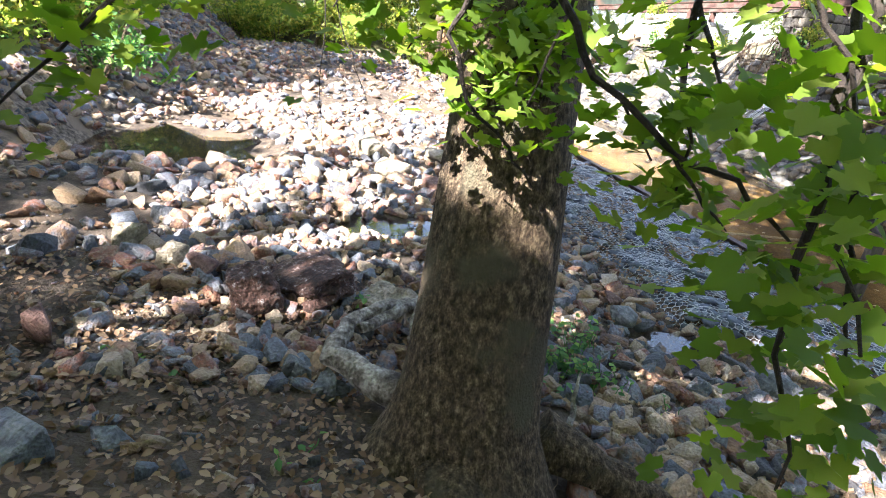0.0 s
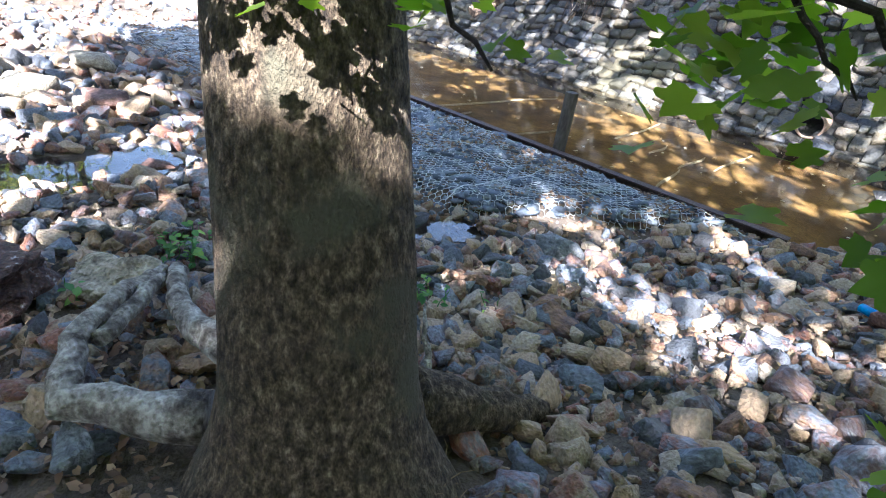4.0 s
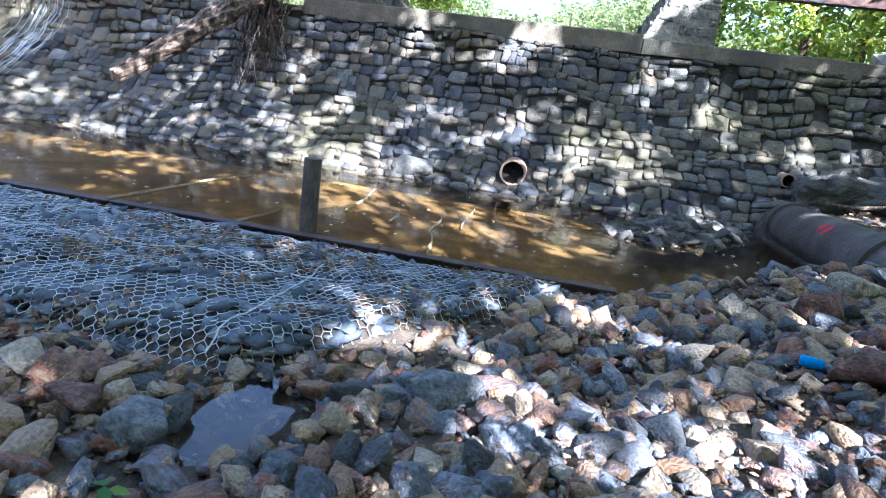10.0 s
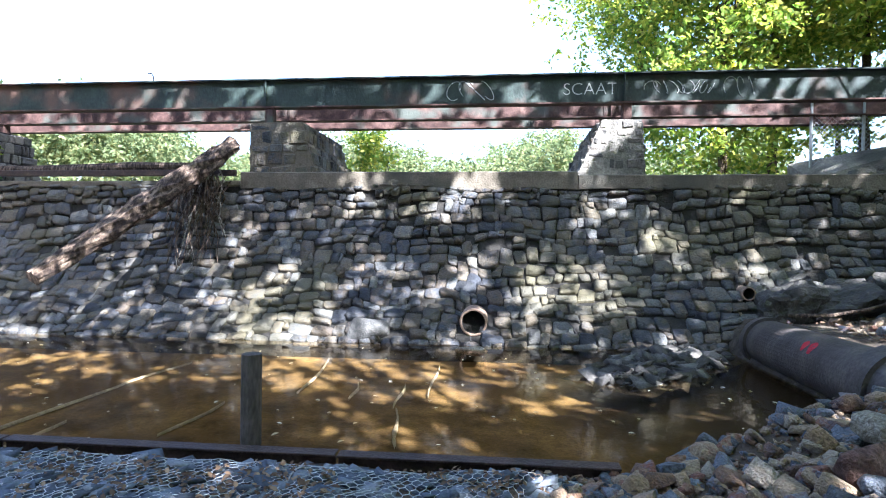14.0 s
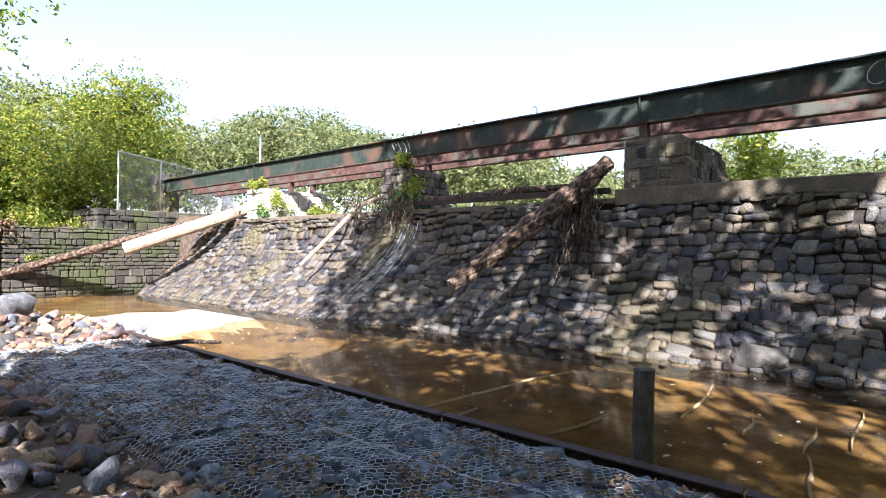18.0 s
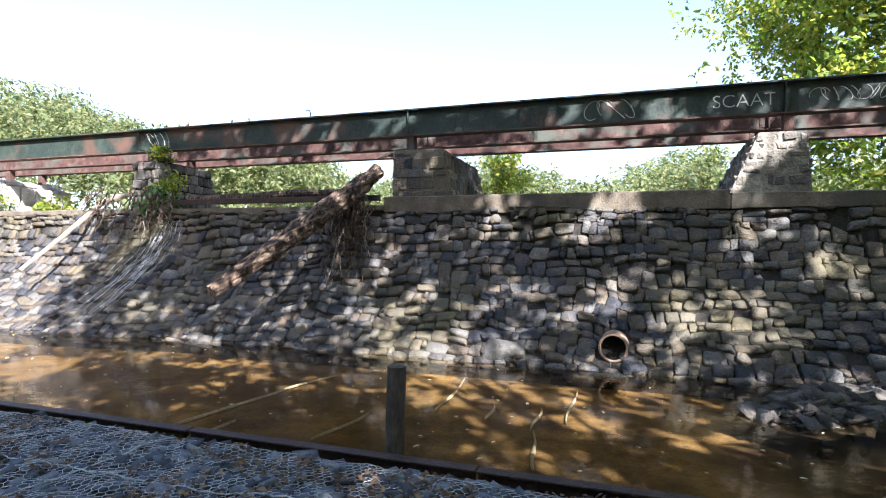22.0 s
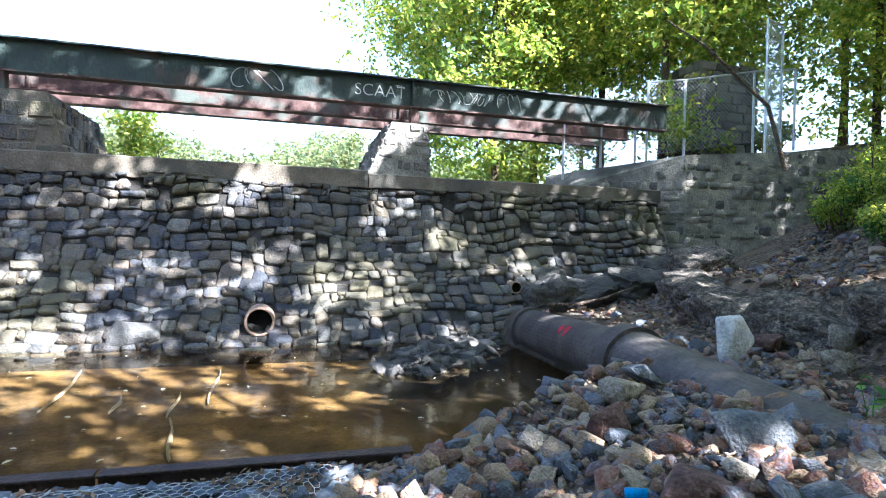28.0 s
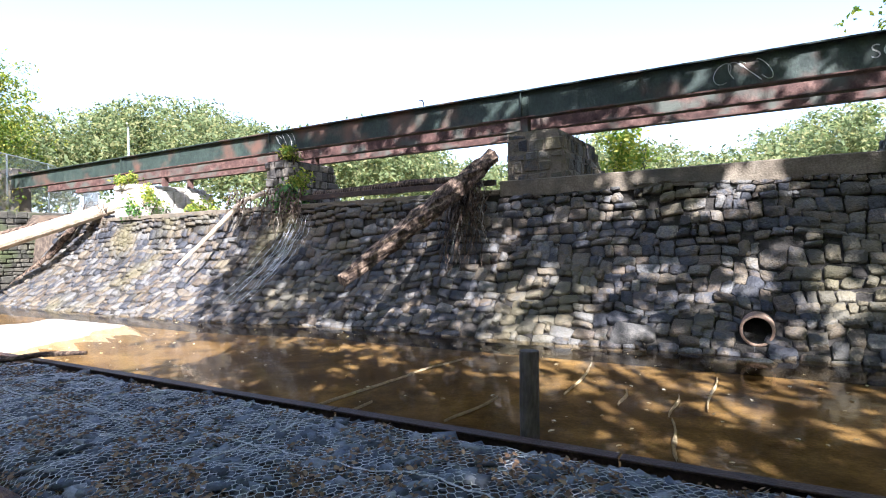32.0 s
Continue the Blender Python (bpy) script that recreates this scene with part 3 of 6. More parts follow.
def masonry(parent, off, m, rng, x0, x1, y0, y1, z0, z1, top_in, size=0.24, sides=(0, 1, 2, 3)):
    """Rough squared stones, each a piece of its own, on the sides of a tapered block."""
    z = z0
    while z < z1 - 0.05:
        h = min(rng.uniform(0.55, 1.35) * size, z1 - z)
        if z1 - z - h < 0.07:
            h = z1 - z
        for side in sides:
            k = (z - z0) / (z1 - z0)
            ax0, ax1, ay0, ay1 = x0 + top_in[0] * k, x1 - top_in[1] * k, y0 + top_in[2] * k, y1 - top_in[3] * k
            lo, hi = (ax0, ax1) if side in (0, 2) else (ay0, ay1)
            u = lo
            while u < hi - 0.04:
                w = min(rng.uniform(0.55, 2.1) * size, hi - u)
                if hi - u - w < 0.1:
                    w = hi - u
                p = rng.uniform(0.0, 0.04)
                g0, g1, e0, e1 = u + rng.uniform(0.004, 0.028), u + w - rng.uniform(0.004, 0.028), z + rng.uniform(0.004, 0.028), z + h - rng.uniform(0.004, 0.028)
                bm = bmesh.new()
                if side == 0:
                    box(bm, g0, g1, ay0 - p, ay0 + 0.1, e0, e1)
                elif side == 2:
                    box(bm, g0, g1, ay1 - 0.1, ay1 + p, e0, e1)
                elif side == 1:
                    box(bm, ax0 - p, ax0 + 0.1, g0, g1, e0, e1)
                else:
                    box(bm, ax1 - 0.1, ax1 + p, g0, g1, e0, e1)
                for v in bm.verts:
                    v.co += Vector((rng.uniform(-1, 1), rng.uniform(-1, 1), rng.uniform(-1, 1))) * 0.024
                bmesh.ops.bevel(bm, geom=list(bm.edges), offset=0.02, segments=1, affect="EDGES")
                part("stone", bm, m, parent).matrix_parent_inverse = off
                u += w
        z += h


def pier(x0, x1, z1, label, seed, mstone, mcore, top_in, back=10.3, size=0.2, flush=False):
    rng = random.Random(seed)
    g = thing("bridge_pier", ((x0 + x1) / 2, 8.7, 3.1), label, "pier", "stone piers on the dam")
    inv = Matrix.Translation((-(x0 + x1) / 2, -8.7, -3.1))
    bm = bmesh.new()
    r = bmesh.ops.create_cube(bm, size=1, matrix=Matrix.LocRotScale(((x0 + x1) / 2, 8.75, (3.05 + z1) / 2), None, (x1 - x0 - 0.06, 3.0, z1 - 3.05)))
    for v in r["verts"]:
        v.co.y = (7.187 if flush else 7.25) if v.co.y < 8.75 else back - 0.05
        if flush:
            v.co.x += 0.032 if v.co.x > (x0 + x1) / 2 else -0.032
    for v in r["verts"]:
        if v.co.z > 3.5:
            v.co.x += top_in[0] if v.co.x < (x0 + x1) / 2 else -top_in[1]
            v.co.y += top_in[2] if v.co.y < 8.75 else -top_in[3]
    part("core", bm, mcore, g).matrix_parent_inverse = inv
    masonry(g, inv, mstone, rng, x0, x1, 7.2, back, 2.95, z1 - 0.02, top_in, size, (0, 1, 3))
    for y in (7.6, 9.0, 10.1):
        if y > back:
            continue
        xc = {True: x1 - 0.3, False: x0 + 0.28}[x0 > 0]
        bm = bmesh.new()
        box(bm, xc - 0.09, xc + 0.09, y - 0.1, y + 0.1, z1 - 0.03, 4.6, 0.01)
        part("bearing", bm, M_RUST, g, "rusted steel bearing post").matrix_parent_inverse = inv
    return g


pier(-3.45, -2.0, 4.22, "dark rough-stone bridge pier", 1, M_STONE_ONE, M_CAP, (0.0, 0.3, 0.0, 0.2), size=0.23, flush=True)
pier(3.4, 4.75, 4.2, "mortared rubble-stone bridge pier with a sloping shoulder", 2, M_PIER, M_ABUT, (0.5, 0.08, 0.0, 0.2), size=0.19, flush=True)
pier(-11.15, -10.2, 4.3, "dark stone bridge pier hung with dead roots", 3, M_PIER, M_MORTAR, (0.0, 0.1, 0.0, 0.2), 9.4)
pier(-18.9, -17.2, 4.15, "sunlit pale concrete bridge pier", 4, M_LIME, M_LIME, (0.0, 0.55, 0.0, 0.2), size=0.5)

# ---- abutments ----
bm = bmesh.new()
vs = [(8.6, 8.6), (11.0, 7.0), (15.4, 6.5), (19.5, 5.2), (19.5, 9.6), (8.6, 9.6)]
tops = [3.15, 3.95, 4.3, 4.8, 4.8, 3.6]
lo = [bm.verts.new((x, y, 0.0)) for x, y in vs]
hi = [bm.verts.new((x, y, z)) for (x, y), z in zip(vs, tops)]
for k in range(6):
    bm.faces.new((lo[k], lo[(k + 1) % 6], hi[(k + 1) % 6], hi[k]))
bm.faces.new(hi)
bm.faces.new(lo[::-1])
abutment = tagged(part("wall_abutment_east", bm, M_ABUT), "stained old concrete abutment wall", "wall", kind="structure")
west = thing("wall_abutment_west", (-25, 4, 0), "mossy rubble-stone abutment wall by the pool", "wall", kind="structure")
winv = Matrix.Translation((25, -4, 0))
bm = bmesh.new()
box(bm, -25.4, -24.2, 0.5, 8.5, -0.3, 2.55)
box(bm, -30, -25.0, 3.8, 9.5, -0.3, 3.4)
part("core", bm, M_MORTAR, west).matrix_parent_inverse = winv
masonry(west, winv, M_WEST, random.Random(21), -25.4, -24.15, 0.45, 7.3, -0.2, 2.62, (0, 0, 0, 0), 0.25, (0, 3))
masonry(west, winv, M_WEST, random.Random(22), -29.5, -24.95, 3.75, 9.5, 2.5, 3.5, (0, 0, 0, 0), 0.36, (0, 3))

# ---- drain pipes ----
# Near black: the drain's inner shade is put into the colour; hook shares it.
M_BORE = mat("near_black", [(0.3, (0.006, 0.006, 0.006)), (0.7, (0.016, 0.014, 0.012))], 6, 0.9, 0.2, 30)


def drain(x, z, r, length, label, inner):
    y0 = face_y(z, x)
    g = thing("drain_pipe", (x, y0, z), label, "pipe")
    n = 28
    for name, m, seq in (("barrel", inner, ((0.3, r), (-length + 0.015, r), (-length, r * 0.97), (-length, r * 0.84), (-length + 0.03, r * 0.82))), ("lining", M_BORE, ((-length + 0.03, r * 0.82), (0.7, r * 0.82)))):
        bm = bmesh.new()
        rings = [[bm.verts.new((rr * math.cos(a) * (1 + 0.012 * math.sin(3 * a)), y, rr * math.sin(a))) for a in (math.tau * k / n for k in range(n))] for y, rr in seq]
        for a, b in zip(rings, rings[1:]):
            for k in range(n):
                bm.faces.new((a[k], a[(k + 1) % n], b[(k + 1) % n], b[k]))
        if name == "lining":
            bm.faces.new(rings[-1])
        part(name, bm, m, g, "" if name == "barrel" else "black inside of the pipe, shade put into its colour", smooth=True)
    return g


drain(1.43, 0.36, 0.24, 0.24, "round rusty drain pipe mouth in the dam wall", M_PIPEIN)
drain(6.19, 0.87, 0.12, 0.16, "small drain pipe high in the dam wall", M_PIPEIN)

# ---- the big pipe ----
pipe = thing("sewer_pipe", (5.6, 2, 0.4), "big grey-brown clay pipe with a thick collar, half buried", "pipe")
axis = [Vector((5.85, 4.35, 0.28)), Vector((5.58, 1.15, 0.41)), Vector((5.62, -1.95, 0.12))]
d1, d2 = (axis[1] - axis[0]).normalized(), (axis[2] - axis[1]).normalized()
inv = Matrix.Translation((-5.6, -2, -0.4))
for name, a, b, r in (("barrel", axis[0], axis[1], 0.34), ("barrel", axis[1] - d2 * 0.1, axis[2], 0.38), ("collar", axis[1] - d1 * 0.14, axis[1] + d2 * 0.12, 0.43), ("bell", axis[0] - d1 * 0.05, axis[0] + d1 * 0.1, 0.385)):
    bm = bmesh.new()
    n = 40
    d = (b - a).normalized()
    sx = d.cross(Vector((0, 0, 1))).normalized()
    sz = sx.cross(d)
    seq = ((a, r), (b, r), (b, r - 0.07), (a, r - 0.07))
    rings = [[bm.verts.new(p + (sx * math.cos(t) + sz * math.sin(t)) * rr) for t in (math.tau * k / n for k in range(n))] for p, rr in seq]
    for k in range(4):
        r0, r1 = rings[k], rings[(k + 1) % 4]
        for q in range(n):
            bm.faces.new((r0[q], r0[(q + 1) % n], r1[(q + 1) % n], r1[q]))
    part(name, bm, M_PIPE, pipe, smooth=False).matrix_parent_inverse = inv

# ---- post in the pool ----
bm = bmesh.new()
tube(bm, [(-0.28, 0.23, -0.3), (-0.28, 0.23, 0.3), (-0.275, 0.235, 0.79)], [0.085, 0.088, 0.086], 14)
tagged(part("pool_post", bm, M_POST), "short weathered post standing in the pool", "post")

# ---- sheet edge of the mat ----
edge = thing("steel_edge", (-3, -0.2, 0), "rusty steel sheet edging between wire mat and pool", "edging")
inv = Matrix.Translation((3, 0.2, 0))
for x0, x1, dy in ((-11.5, -8.3, 0.0), (-8.28, -5.2, 0.01), (-5.18, -2.2, 0.0), (-2.18, 0.6, 0.012), (0.62, 2.75, 0.0)):
    bm = bmesh.new()
    box(bm, x0, x1, -0.215 + dy, -0.2 + dy, -0.3, 0.115, 0.004)
    box(bm, x0, x1, -0.265 + dy, -0.14 + dy, 0.116, 0.135, 0.004)
    part("sheet", bm, M_STEELEDGE, edge).matrix_parent_inverse = inv


# ---- big tree by the path ----
def leaf_shape(size=1.0):
    """A five-lobed maple leaf with soft shoulders, folded a little along its middle, as numpy arrays of triangles."""
    pts = [(0, 0.05 * size, 0)]
    n = 31
    lobes = ((math.radians(90), 0.42), (math.radians(38), 0.34), (math.radians(142), 0.34), (math.radians(-12), 0.2), (math.radians(192), 0.2))
    for k in range(n):
        a = math.radians(-62 + 304 * k / (n - 1))
        r = 0.31 + sum(0.72 * L * math.exp(-((a - c) / 0.33) ** 2) for c, L in lobes) + (0.02 if k % 2 else -0.02)
        x, y = r * math.cos(a), 0.05 + r * math.sin(a)
        pts.append((x * size, y * size, (0.16 * abs(x) - 0.12 * y * y) * size))
    return np.array(pts), np.array([(0, k, k + 1) for k in range(1, n)])


def oval_leaf(size=1.0):
    pts = [(0, -0.5, 0), (0.28, -0.12, 0.07), (0.2, 0.25, 0.05), (0, 0.5, -0.03), (-0.2, 0.25, 0.05), (-0.28, -0.12, 0.07)]
    return np.array(pts) * size, np.array([(0, 1, 2), (0, 2, 3), (0, 3, 4), (0, 4, 5)])


def far_leaf():
    """A folded diamond leaf for trees seen from far."""
    return np.array([(0, -0.5, 0), (0.26, 0, 0.08), (0, 0.5, -0.03), (-0.26, 0.05, 0.08)]), np.array([(0, 1, 2), (0, 2, 3)])


def quad_clump(seed, n=7, far=False):
    """A few small leaves together, for crowns seen from far."""
    rng = random.Random(seed)
    v0, f0 = far_leaf() if far else oval_leaf()
    vs, fs = [], []
    for k in range(n):
        m = mtx(rng.gauss(0, 0.6), rng.gauss(0, 0.6), rng.gauss(0, 0.45), rng.uniform(-60, 60), rng.uniform(-60, 60), rng.uniform(0, 360))
        vs.append(v0 @ m[:3, :3].T + m[:3, 3])
        fs.append(f0 + len(v0) * k)
    return np.concatenate(vs), np.concatenate(fs)


CLUMPS = [quad_clump(k) for k in range(5)]
FARCLUMPS = [quad_clump(k + 9, 8, True) for k in range(5)]
MAPLE = [leaf_shape()]


def crown_spots(rng, centre, radii, count, hollow=0.35):
    """Clustered spots in an uneven crown."""
    cx, cy, cz = centre
    lumps = []
    for _ in range(max(6, int(radii[0] * radii[2] * 3.5))):
        d = Vector((rng.gauss(0, 1), rng.gauss(0, 1), rng.gauss(0, 1))).normalized() * rng.uniform(hollow, 1.0)
        lumps.append((cx + d.x * radii[0], cy + d.y * radii[1], cz + d.z * radii[2], rng.uniform(0.2, 0.42) * min(radii)))
    out = []
    for _ in range(count):
        x, y, z, r = rng.choice(lumps)
        out.append((x + rng.gauss(0, r), y + rng.gauss(0, r), z + rng.gauss(0, r * 0.7)))
    return out, lumps


def tree(name, base, height, radius, crown, radii, seed, label, count, size, mleaf, mbark, lean=(0, 0), variants=CLUMPS, limbs=7, group="", open_crown=False):
    rng = random.Random(seed)
    g = thing(name, base, label, "tree", group)
    inv = Matrix.Translation((-base[0], -base[1], -base[2]))
    bm = bmesh.new()
    n = 9
    pts = [(base[0] + lean[0] * k / n * height + rng.uniform(-1, 1) * radius * 0.3 * (k > 0), base[1] + lean[1] * k / n * height, base[2] - 0.3 + (height + 0.3) * k / n) for k in range(n + 1)]
    tube(bm, pts, [radius * (1.35 if k == 0 else 1 - 0.75 * k / n) for k in range(n + 1)], 12, True, 0.05, rng)
    part("trunk", bm, mbark, g, smooth=True).matrix_parent_inverse = inv
    spots, lumps = crown_spots(rng, crown, radii, count)
    for k in range(limbs):
        lx, ly, lz, _ = lumps[k % len(lumps)]
        h = rng.uniform(0.45, 0.95)
        p0 = Vector(pts[int(h * n)])
        bm = bmesh.new()
        tube(bm, curved(p0, (lx, ly, lz), 5, 0.12, rng), [radius * 0.32 * (1 - 0.15 * q) for q in range(6)], 6)
        part("limb", bm, mbark, g).matrix_parent_inverse = inv
    where = []
    for x, y, z in spots:
        if open_crown and thin(x - SUN_FROM.x / SUN_FROM.z * z, y - SUN_FROM.y / SUN_FROM.z * z):
            continue
        s = size * rng.uniform(0.7, 1.3)
        where.append((rng.randrange(len(variants)), mtx(x, y, z, rng.uniform(-40, 40), rng.uniform(-40, 40), rng.uniform(0, 360), s, s, s)))
    part("crown", many("crown", variants, where), mleaf, g).matrix_parent_inverse = inv
    return g


# the near tree: stout trunk, flared foot, bare roots
rng = random.Random(5)
TX, TY = 2.40, -5.33
near_tree = thing("riverside_tree", (TX, TY, 0.45), "stout riverside tree with mottled bark and exposed pale roots", "tree")
inv = Matrix.Translation((-TX, -TY, -0.45))
bm = bmesh.new()
hts = [0.05, 0.3, 0.48, 0.62, 0.8, 1.0, 1.25, 1.5, 1.75, 2.0, 2.3, 2.7, 3.4, 4.4, 5.6, 7.0, 9.0]
rad = [0.60, 0.53, 0.44, 0.375, 0.338, 0.322, 0.310, 0.30, 0.29, 0.28, 0.27, 0.262, 0.25, 0.23, 0.20, 0.16, 0.10]
sides = 40
rings = []
for h, r in zip(hts, rad):
    ring = []
    for k in range(sides):
        a = math.tau * k / sides
        flare = max(0, (0.9 - h)) * 0.28 * (math.sin(a * 3 + 0.6) + 0.5 * math.sin(a * 5 + 2))
        bump_ = 0.012 * noise.noise(Vector((math.cos(a) * 3, math.sin(a) * 3, h * 2.0))) + 0.018 * noise.noise(Vector((math.cos(a) * 1.5, math.sin(a) * 1.5, h)))
        q = r + flare * 0.35 + bump_
        ring.append(bm.verts.new((TX - 0.19 * (min(h, 3.2) - 1.2) + q * math.cos(a), TY + 0.05 * (min(h, 3.2) - 1.2) + q * math.sin(a), h)))
    rings.append(ring)
for r0, r1 in zip(rings, rings[1:]):
    for k in range(sides):
        bm.faces.new((r0[k], r0[(k + 1) % sides], r1[(k + 1) % sides], r1[k]))
bm.faces.new(rings[-1])
part("trunk", bm, M_BARK, near_tree, smooth=True).matrix_parent_inverse = inv


def root(points, radii, seed, m=M_ROOT, label="pale bare root"):
    bm = bmesh.new()
    r = random.Random(seed)
    fine, rr = [], []
    for k in range(len(points) - 1):
        a, b = Vector(points[k]), Vector(points[k + 1])
        for q in range(4):
            t = q / 4
            fine.append(a.lerp(b, t) + Vector((r.uniform(-1, 1), r.uniform(-1, 1), r.uniform(-1, 1))) * 0.012)
            rr.append(radii[k] * (1 - t) + radii[k + 1] * t)
    fine.append(Vector(points[-1]))
    rr.append(radii[-1])
    tube(bm, fine, rr, 10, True, 0.10, r)
    part("root", bm, m, near_tree, label, smooth=True).matrix_parent_inverse = inv


root([(2.15, -5.62, 0.50), (1.78, -5.98, 0.53), (1.52, -5.88, 0.60), (1.33, -5.68, 0.60), (1.12, -5.48, 0.54), (0.98, -5.34, 0.48), (0.9, -5.26, 0.36)],
     [0.10, 0.07, 0.05, 0.044, 0.038, 0.03, 0.02], 1)
root([(2.1, -5.3, 0.55), (1.75, -5.4, 0.52), (1.45, -5.42, 0.50), (1.18, -5.36, 0.52), (0.98, -5.27, 0.47), (0.85, -5.18, 0.33)], [0.11, 0.08, 0.06, 0.05, 0.038, 0.022], 2)
root([(1.55, -5.8, 0.58), (1.3, -5.55, 0.56), (1.12, -5.4, 0.53)], [0.035, 0.04, 0.03], 3)
root([(2.5, -4.95, 0.5), (2.62, -4.6, 0.35), (2.75, -4.25, 0.22)], [0.15, 0.11, 0.06], 4, M_BARK, "")
root([(2.75, -5.5, 0.5), (3.15, -5.45, 0.5), (3.5, -5.2, 0.36)], [0.16, 0.11, 0.06], 5, M_BARK, "")

root([(2.42, -4.7, 0.3), (2.40, -4.72, 0.45), (2.33, -4.69, 0.55), (2.24, -4.64, 0.72)], [0.022, 0.02, 0.016, 0.006], 6, M_ROOT, "dead upright root stub")
rg_ = random.Random(71)
for k in range(60):
    x, y = rg_.uniform(2.55, 3.05), rg_.uniform(-5.45, -4.95)
    z = ground_z(x, y) + 0.06
    a, L = rg_.uniform(0, math.tau), rg_.uniform(0.08, 0.2)
    bm = bmesh.new()
    tube(bm, curved((x, y, z), (x + L * math.cos(a), y + L * math.sin(a), z + rg_.uniform(-0.02, 0.06)), 4, 0.01, rg_), [0.003, 0.003, 0.0025, 0.002, 0.001], 4)
    part("rootlet", bm, M_STRAW, near_tree).matrix_parent_inverse = inv

# boughs and crown high over the path, and the low spray of leaves in front
for k in range(9):
    a = math.tau * k / 9 + 0.4
    L = rng.uniform(2.2, 4.2)
    bm = bmesh.new()
    h = rng.uniform(4.2, 7.5)
    tube(bm, curved((TX, TY, h), (TX + math.cos(a) * L, TY - 0.8 + math.sin(a) * L * 0.7, h + rng.uniform(1.0, 3.0)), 6, 0.12, rng), [0.11 - 0.014 * q for q in range(7)], 7)
    part("bough", bm, M_BARK, near_tree).matrix_parent_inverse = inv

# ---- trees on the bank behind, which throw the dappled shade ----
def thin(x, y):
    """Where the crowns are open to the sun: x, y is the spot on the ground to which the light would fall."""
    if y > 4.8:
        share = 0.02 + 0.26 * S((x + 5.2) / 2) - 0.11 * S((x - 2.5) / 2.5)
    elif y > -0.3:
        share = 0.09 + 0.15 * S((x + 4.5) / 2)
    elif y > -2.9:
        share = 0.05 + 0.31 * S((x - 0.2) / 1.5)
    else:
        share = 0.05 + 0.30 * S((x - 1.8) / 1.2) * S((y + 4.3) / 0.8) + 0.7 * S(1.9 - math.hypot(x - 1.0, y + 3.65) / 0.4)
    west = -11.3 - 0.6 * max(0.0, y - 5) + 9.0 * S((-y - 1.0) / 4.5)
    n = noise.noise(Vector((x * 0.95, y * 0.95, 3.3))) + 0.55 * noise.noise(Vector((x * 2.1, y * 2.1, 9.1)))
    return x < west or n > 0.62 - 1.75 * share


SHADE = [((9.0, -8.5), 14, (6.5, -3.8, 13.4), (4.2, 3.8, 4.2), 1100), ((1.2, -9.0), 14, (0.0, -3.4, 13.2), (3.6, 3.4, 4.2), 900),
         ((13.5, -6.0), 14, (13.2, -3.6, 13.2), (4.2, 3.8, 4.6), 1200), ((4.6, -12.2), 9.0, (4.4, -8.9, 9.8), (4.2, 3.7, 1.9), 1300),
         ((10.5, -13.0), 9.5, (10.8, -9.4, 10.2), (4.2, 3.9, 2.0), 1100), ((19.5, -9.0), 12, (17.5, -6.2, 11.5), (3.8, 3.4, 2.4), 420),
         ((11.0, -16.5), 9.0, (10.2, -14.6, 9.2), (3.3, 2.6, 1.9), 700), ((0.8, -13.5), 9.0, (1.2, -11.4, 9.6), (2.8, 2.4, 1.8), 600),
         ((-12.5, -14.5), 10.0, (-12.5, -14.5, 10.5), (3.0, 2.8, 2.4), 330)]
SOUTH = [(-9, -27), (-4, -25), (1, -27), (5.5, -25), (10, -26), (15, -24), (20, -25), (22, -19), (26, -13), (-15, -28)]
for k, ((x, y), h, c, r, n) in enumerate(SHADE):
    tree("bank_tree", (x, y, land(x, y)), h, 0.22, c, r, 20 + k, "leafy green maple on the stream bank", n, 0.34, M_LEAF, M_BARK, group="maples along the bank", open_crown=k < 8)

# Unseen trees added in the south to cut sky light on the dam.
rs0 = random.Random(70)
for k, (x, y) in enumerate(SOUTH):
    h = rs0.uniform(13, 15)
    z = land(x, y)
    tree("bank_tree", (x, y, z), h, 0.25, (x, y, z + h * 0.55), (3.6, 3.0, h * 0.5), 40 + k, "tall leafy tree added out of view to cut sky light", 620, 0.5, M_LEAF, M_BARK, group="woods on the south slope", limbs=4)

# ---- woods behind the dam and at both sides ----
rw = random.Random(77)
EAST = [(12.5, 9.9), (15.5, 11.5), (19, 8.5), (22, 5.5), (8.2, 12.5), (10.5, 14.5), (13.5, 15), (17.5, 14.5), (22, 12), (25, 8), (26, 2), (22.5, 1), (19.5, 3.5), (25, -4), (17.5, 5.2), (29, 6), (20, -3.5), (7.0, 17), (15, 19), (21, 19), (28, 14)]
for k, (x, y) in enumerate(EAST):
    h = rw.uniform(10, 14) if k != 12 else 8
    z = land(x, y)
    tree("woodland_tree", (x, y, z), h, rw.uniform(0.1, 0.17), (x, y, z + h * 0.58), (2.7, 2.5, h * 0.52), 100 + k, "tall sunlit woodland tree, green turning yellow", 1800, 0.20, M_LEAFFAR, M_BARK, variants=FARCLUMPS,
         group="woods at the east end", limbs=4)
WEST = [(-30, 4.5), (-32.5, 7.5), (-35, 4), (-29, -4), (-33, 1.5), (-31, -8), (-37, -2), (-44, 0), (-36, -9), (-42, -7), (-27.5, -12), (-22, -13.5), (-16.5, -16), (-24, -18), (-32, -15), (-9, -18), (-19, -21), (-12, -23)]
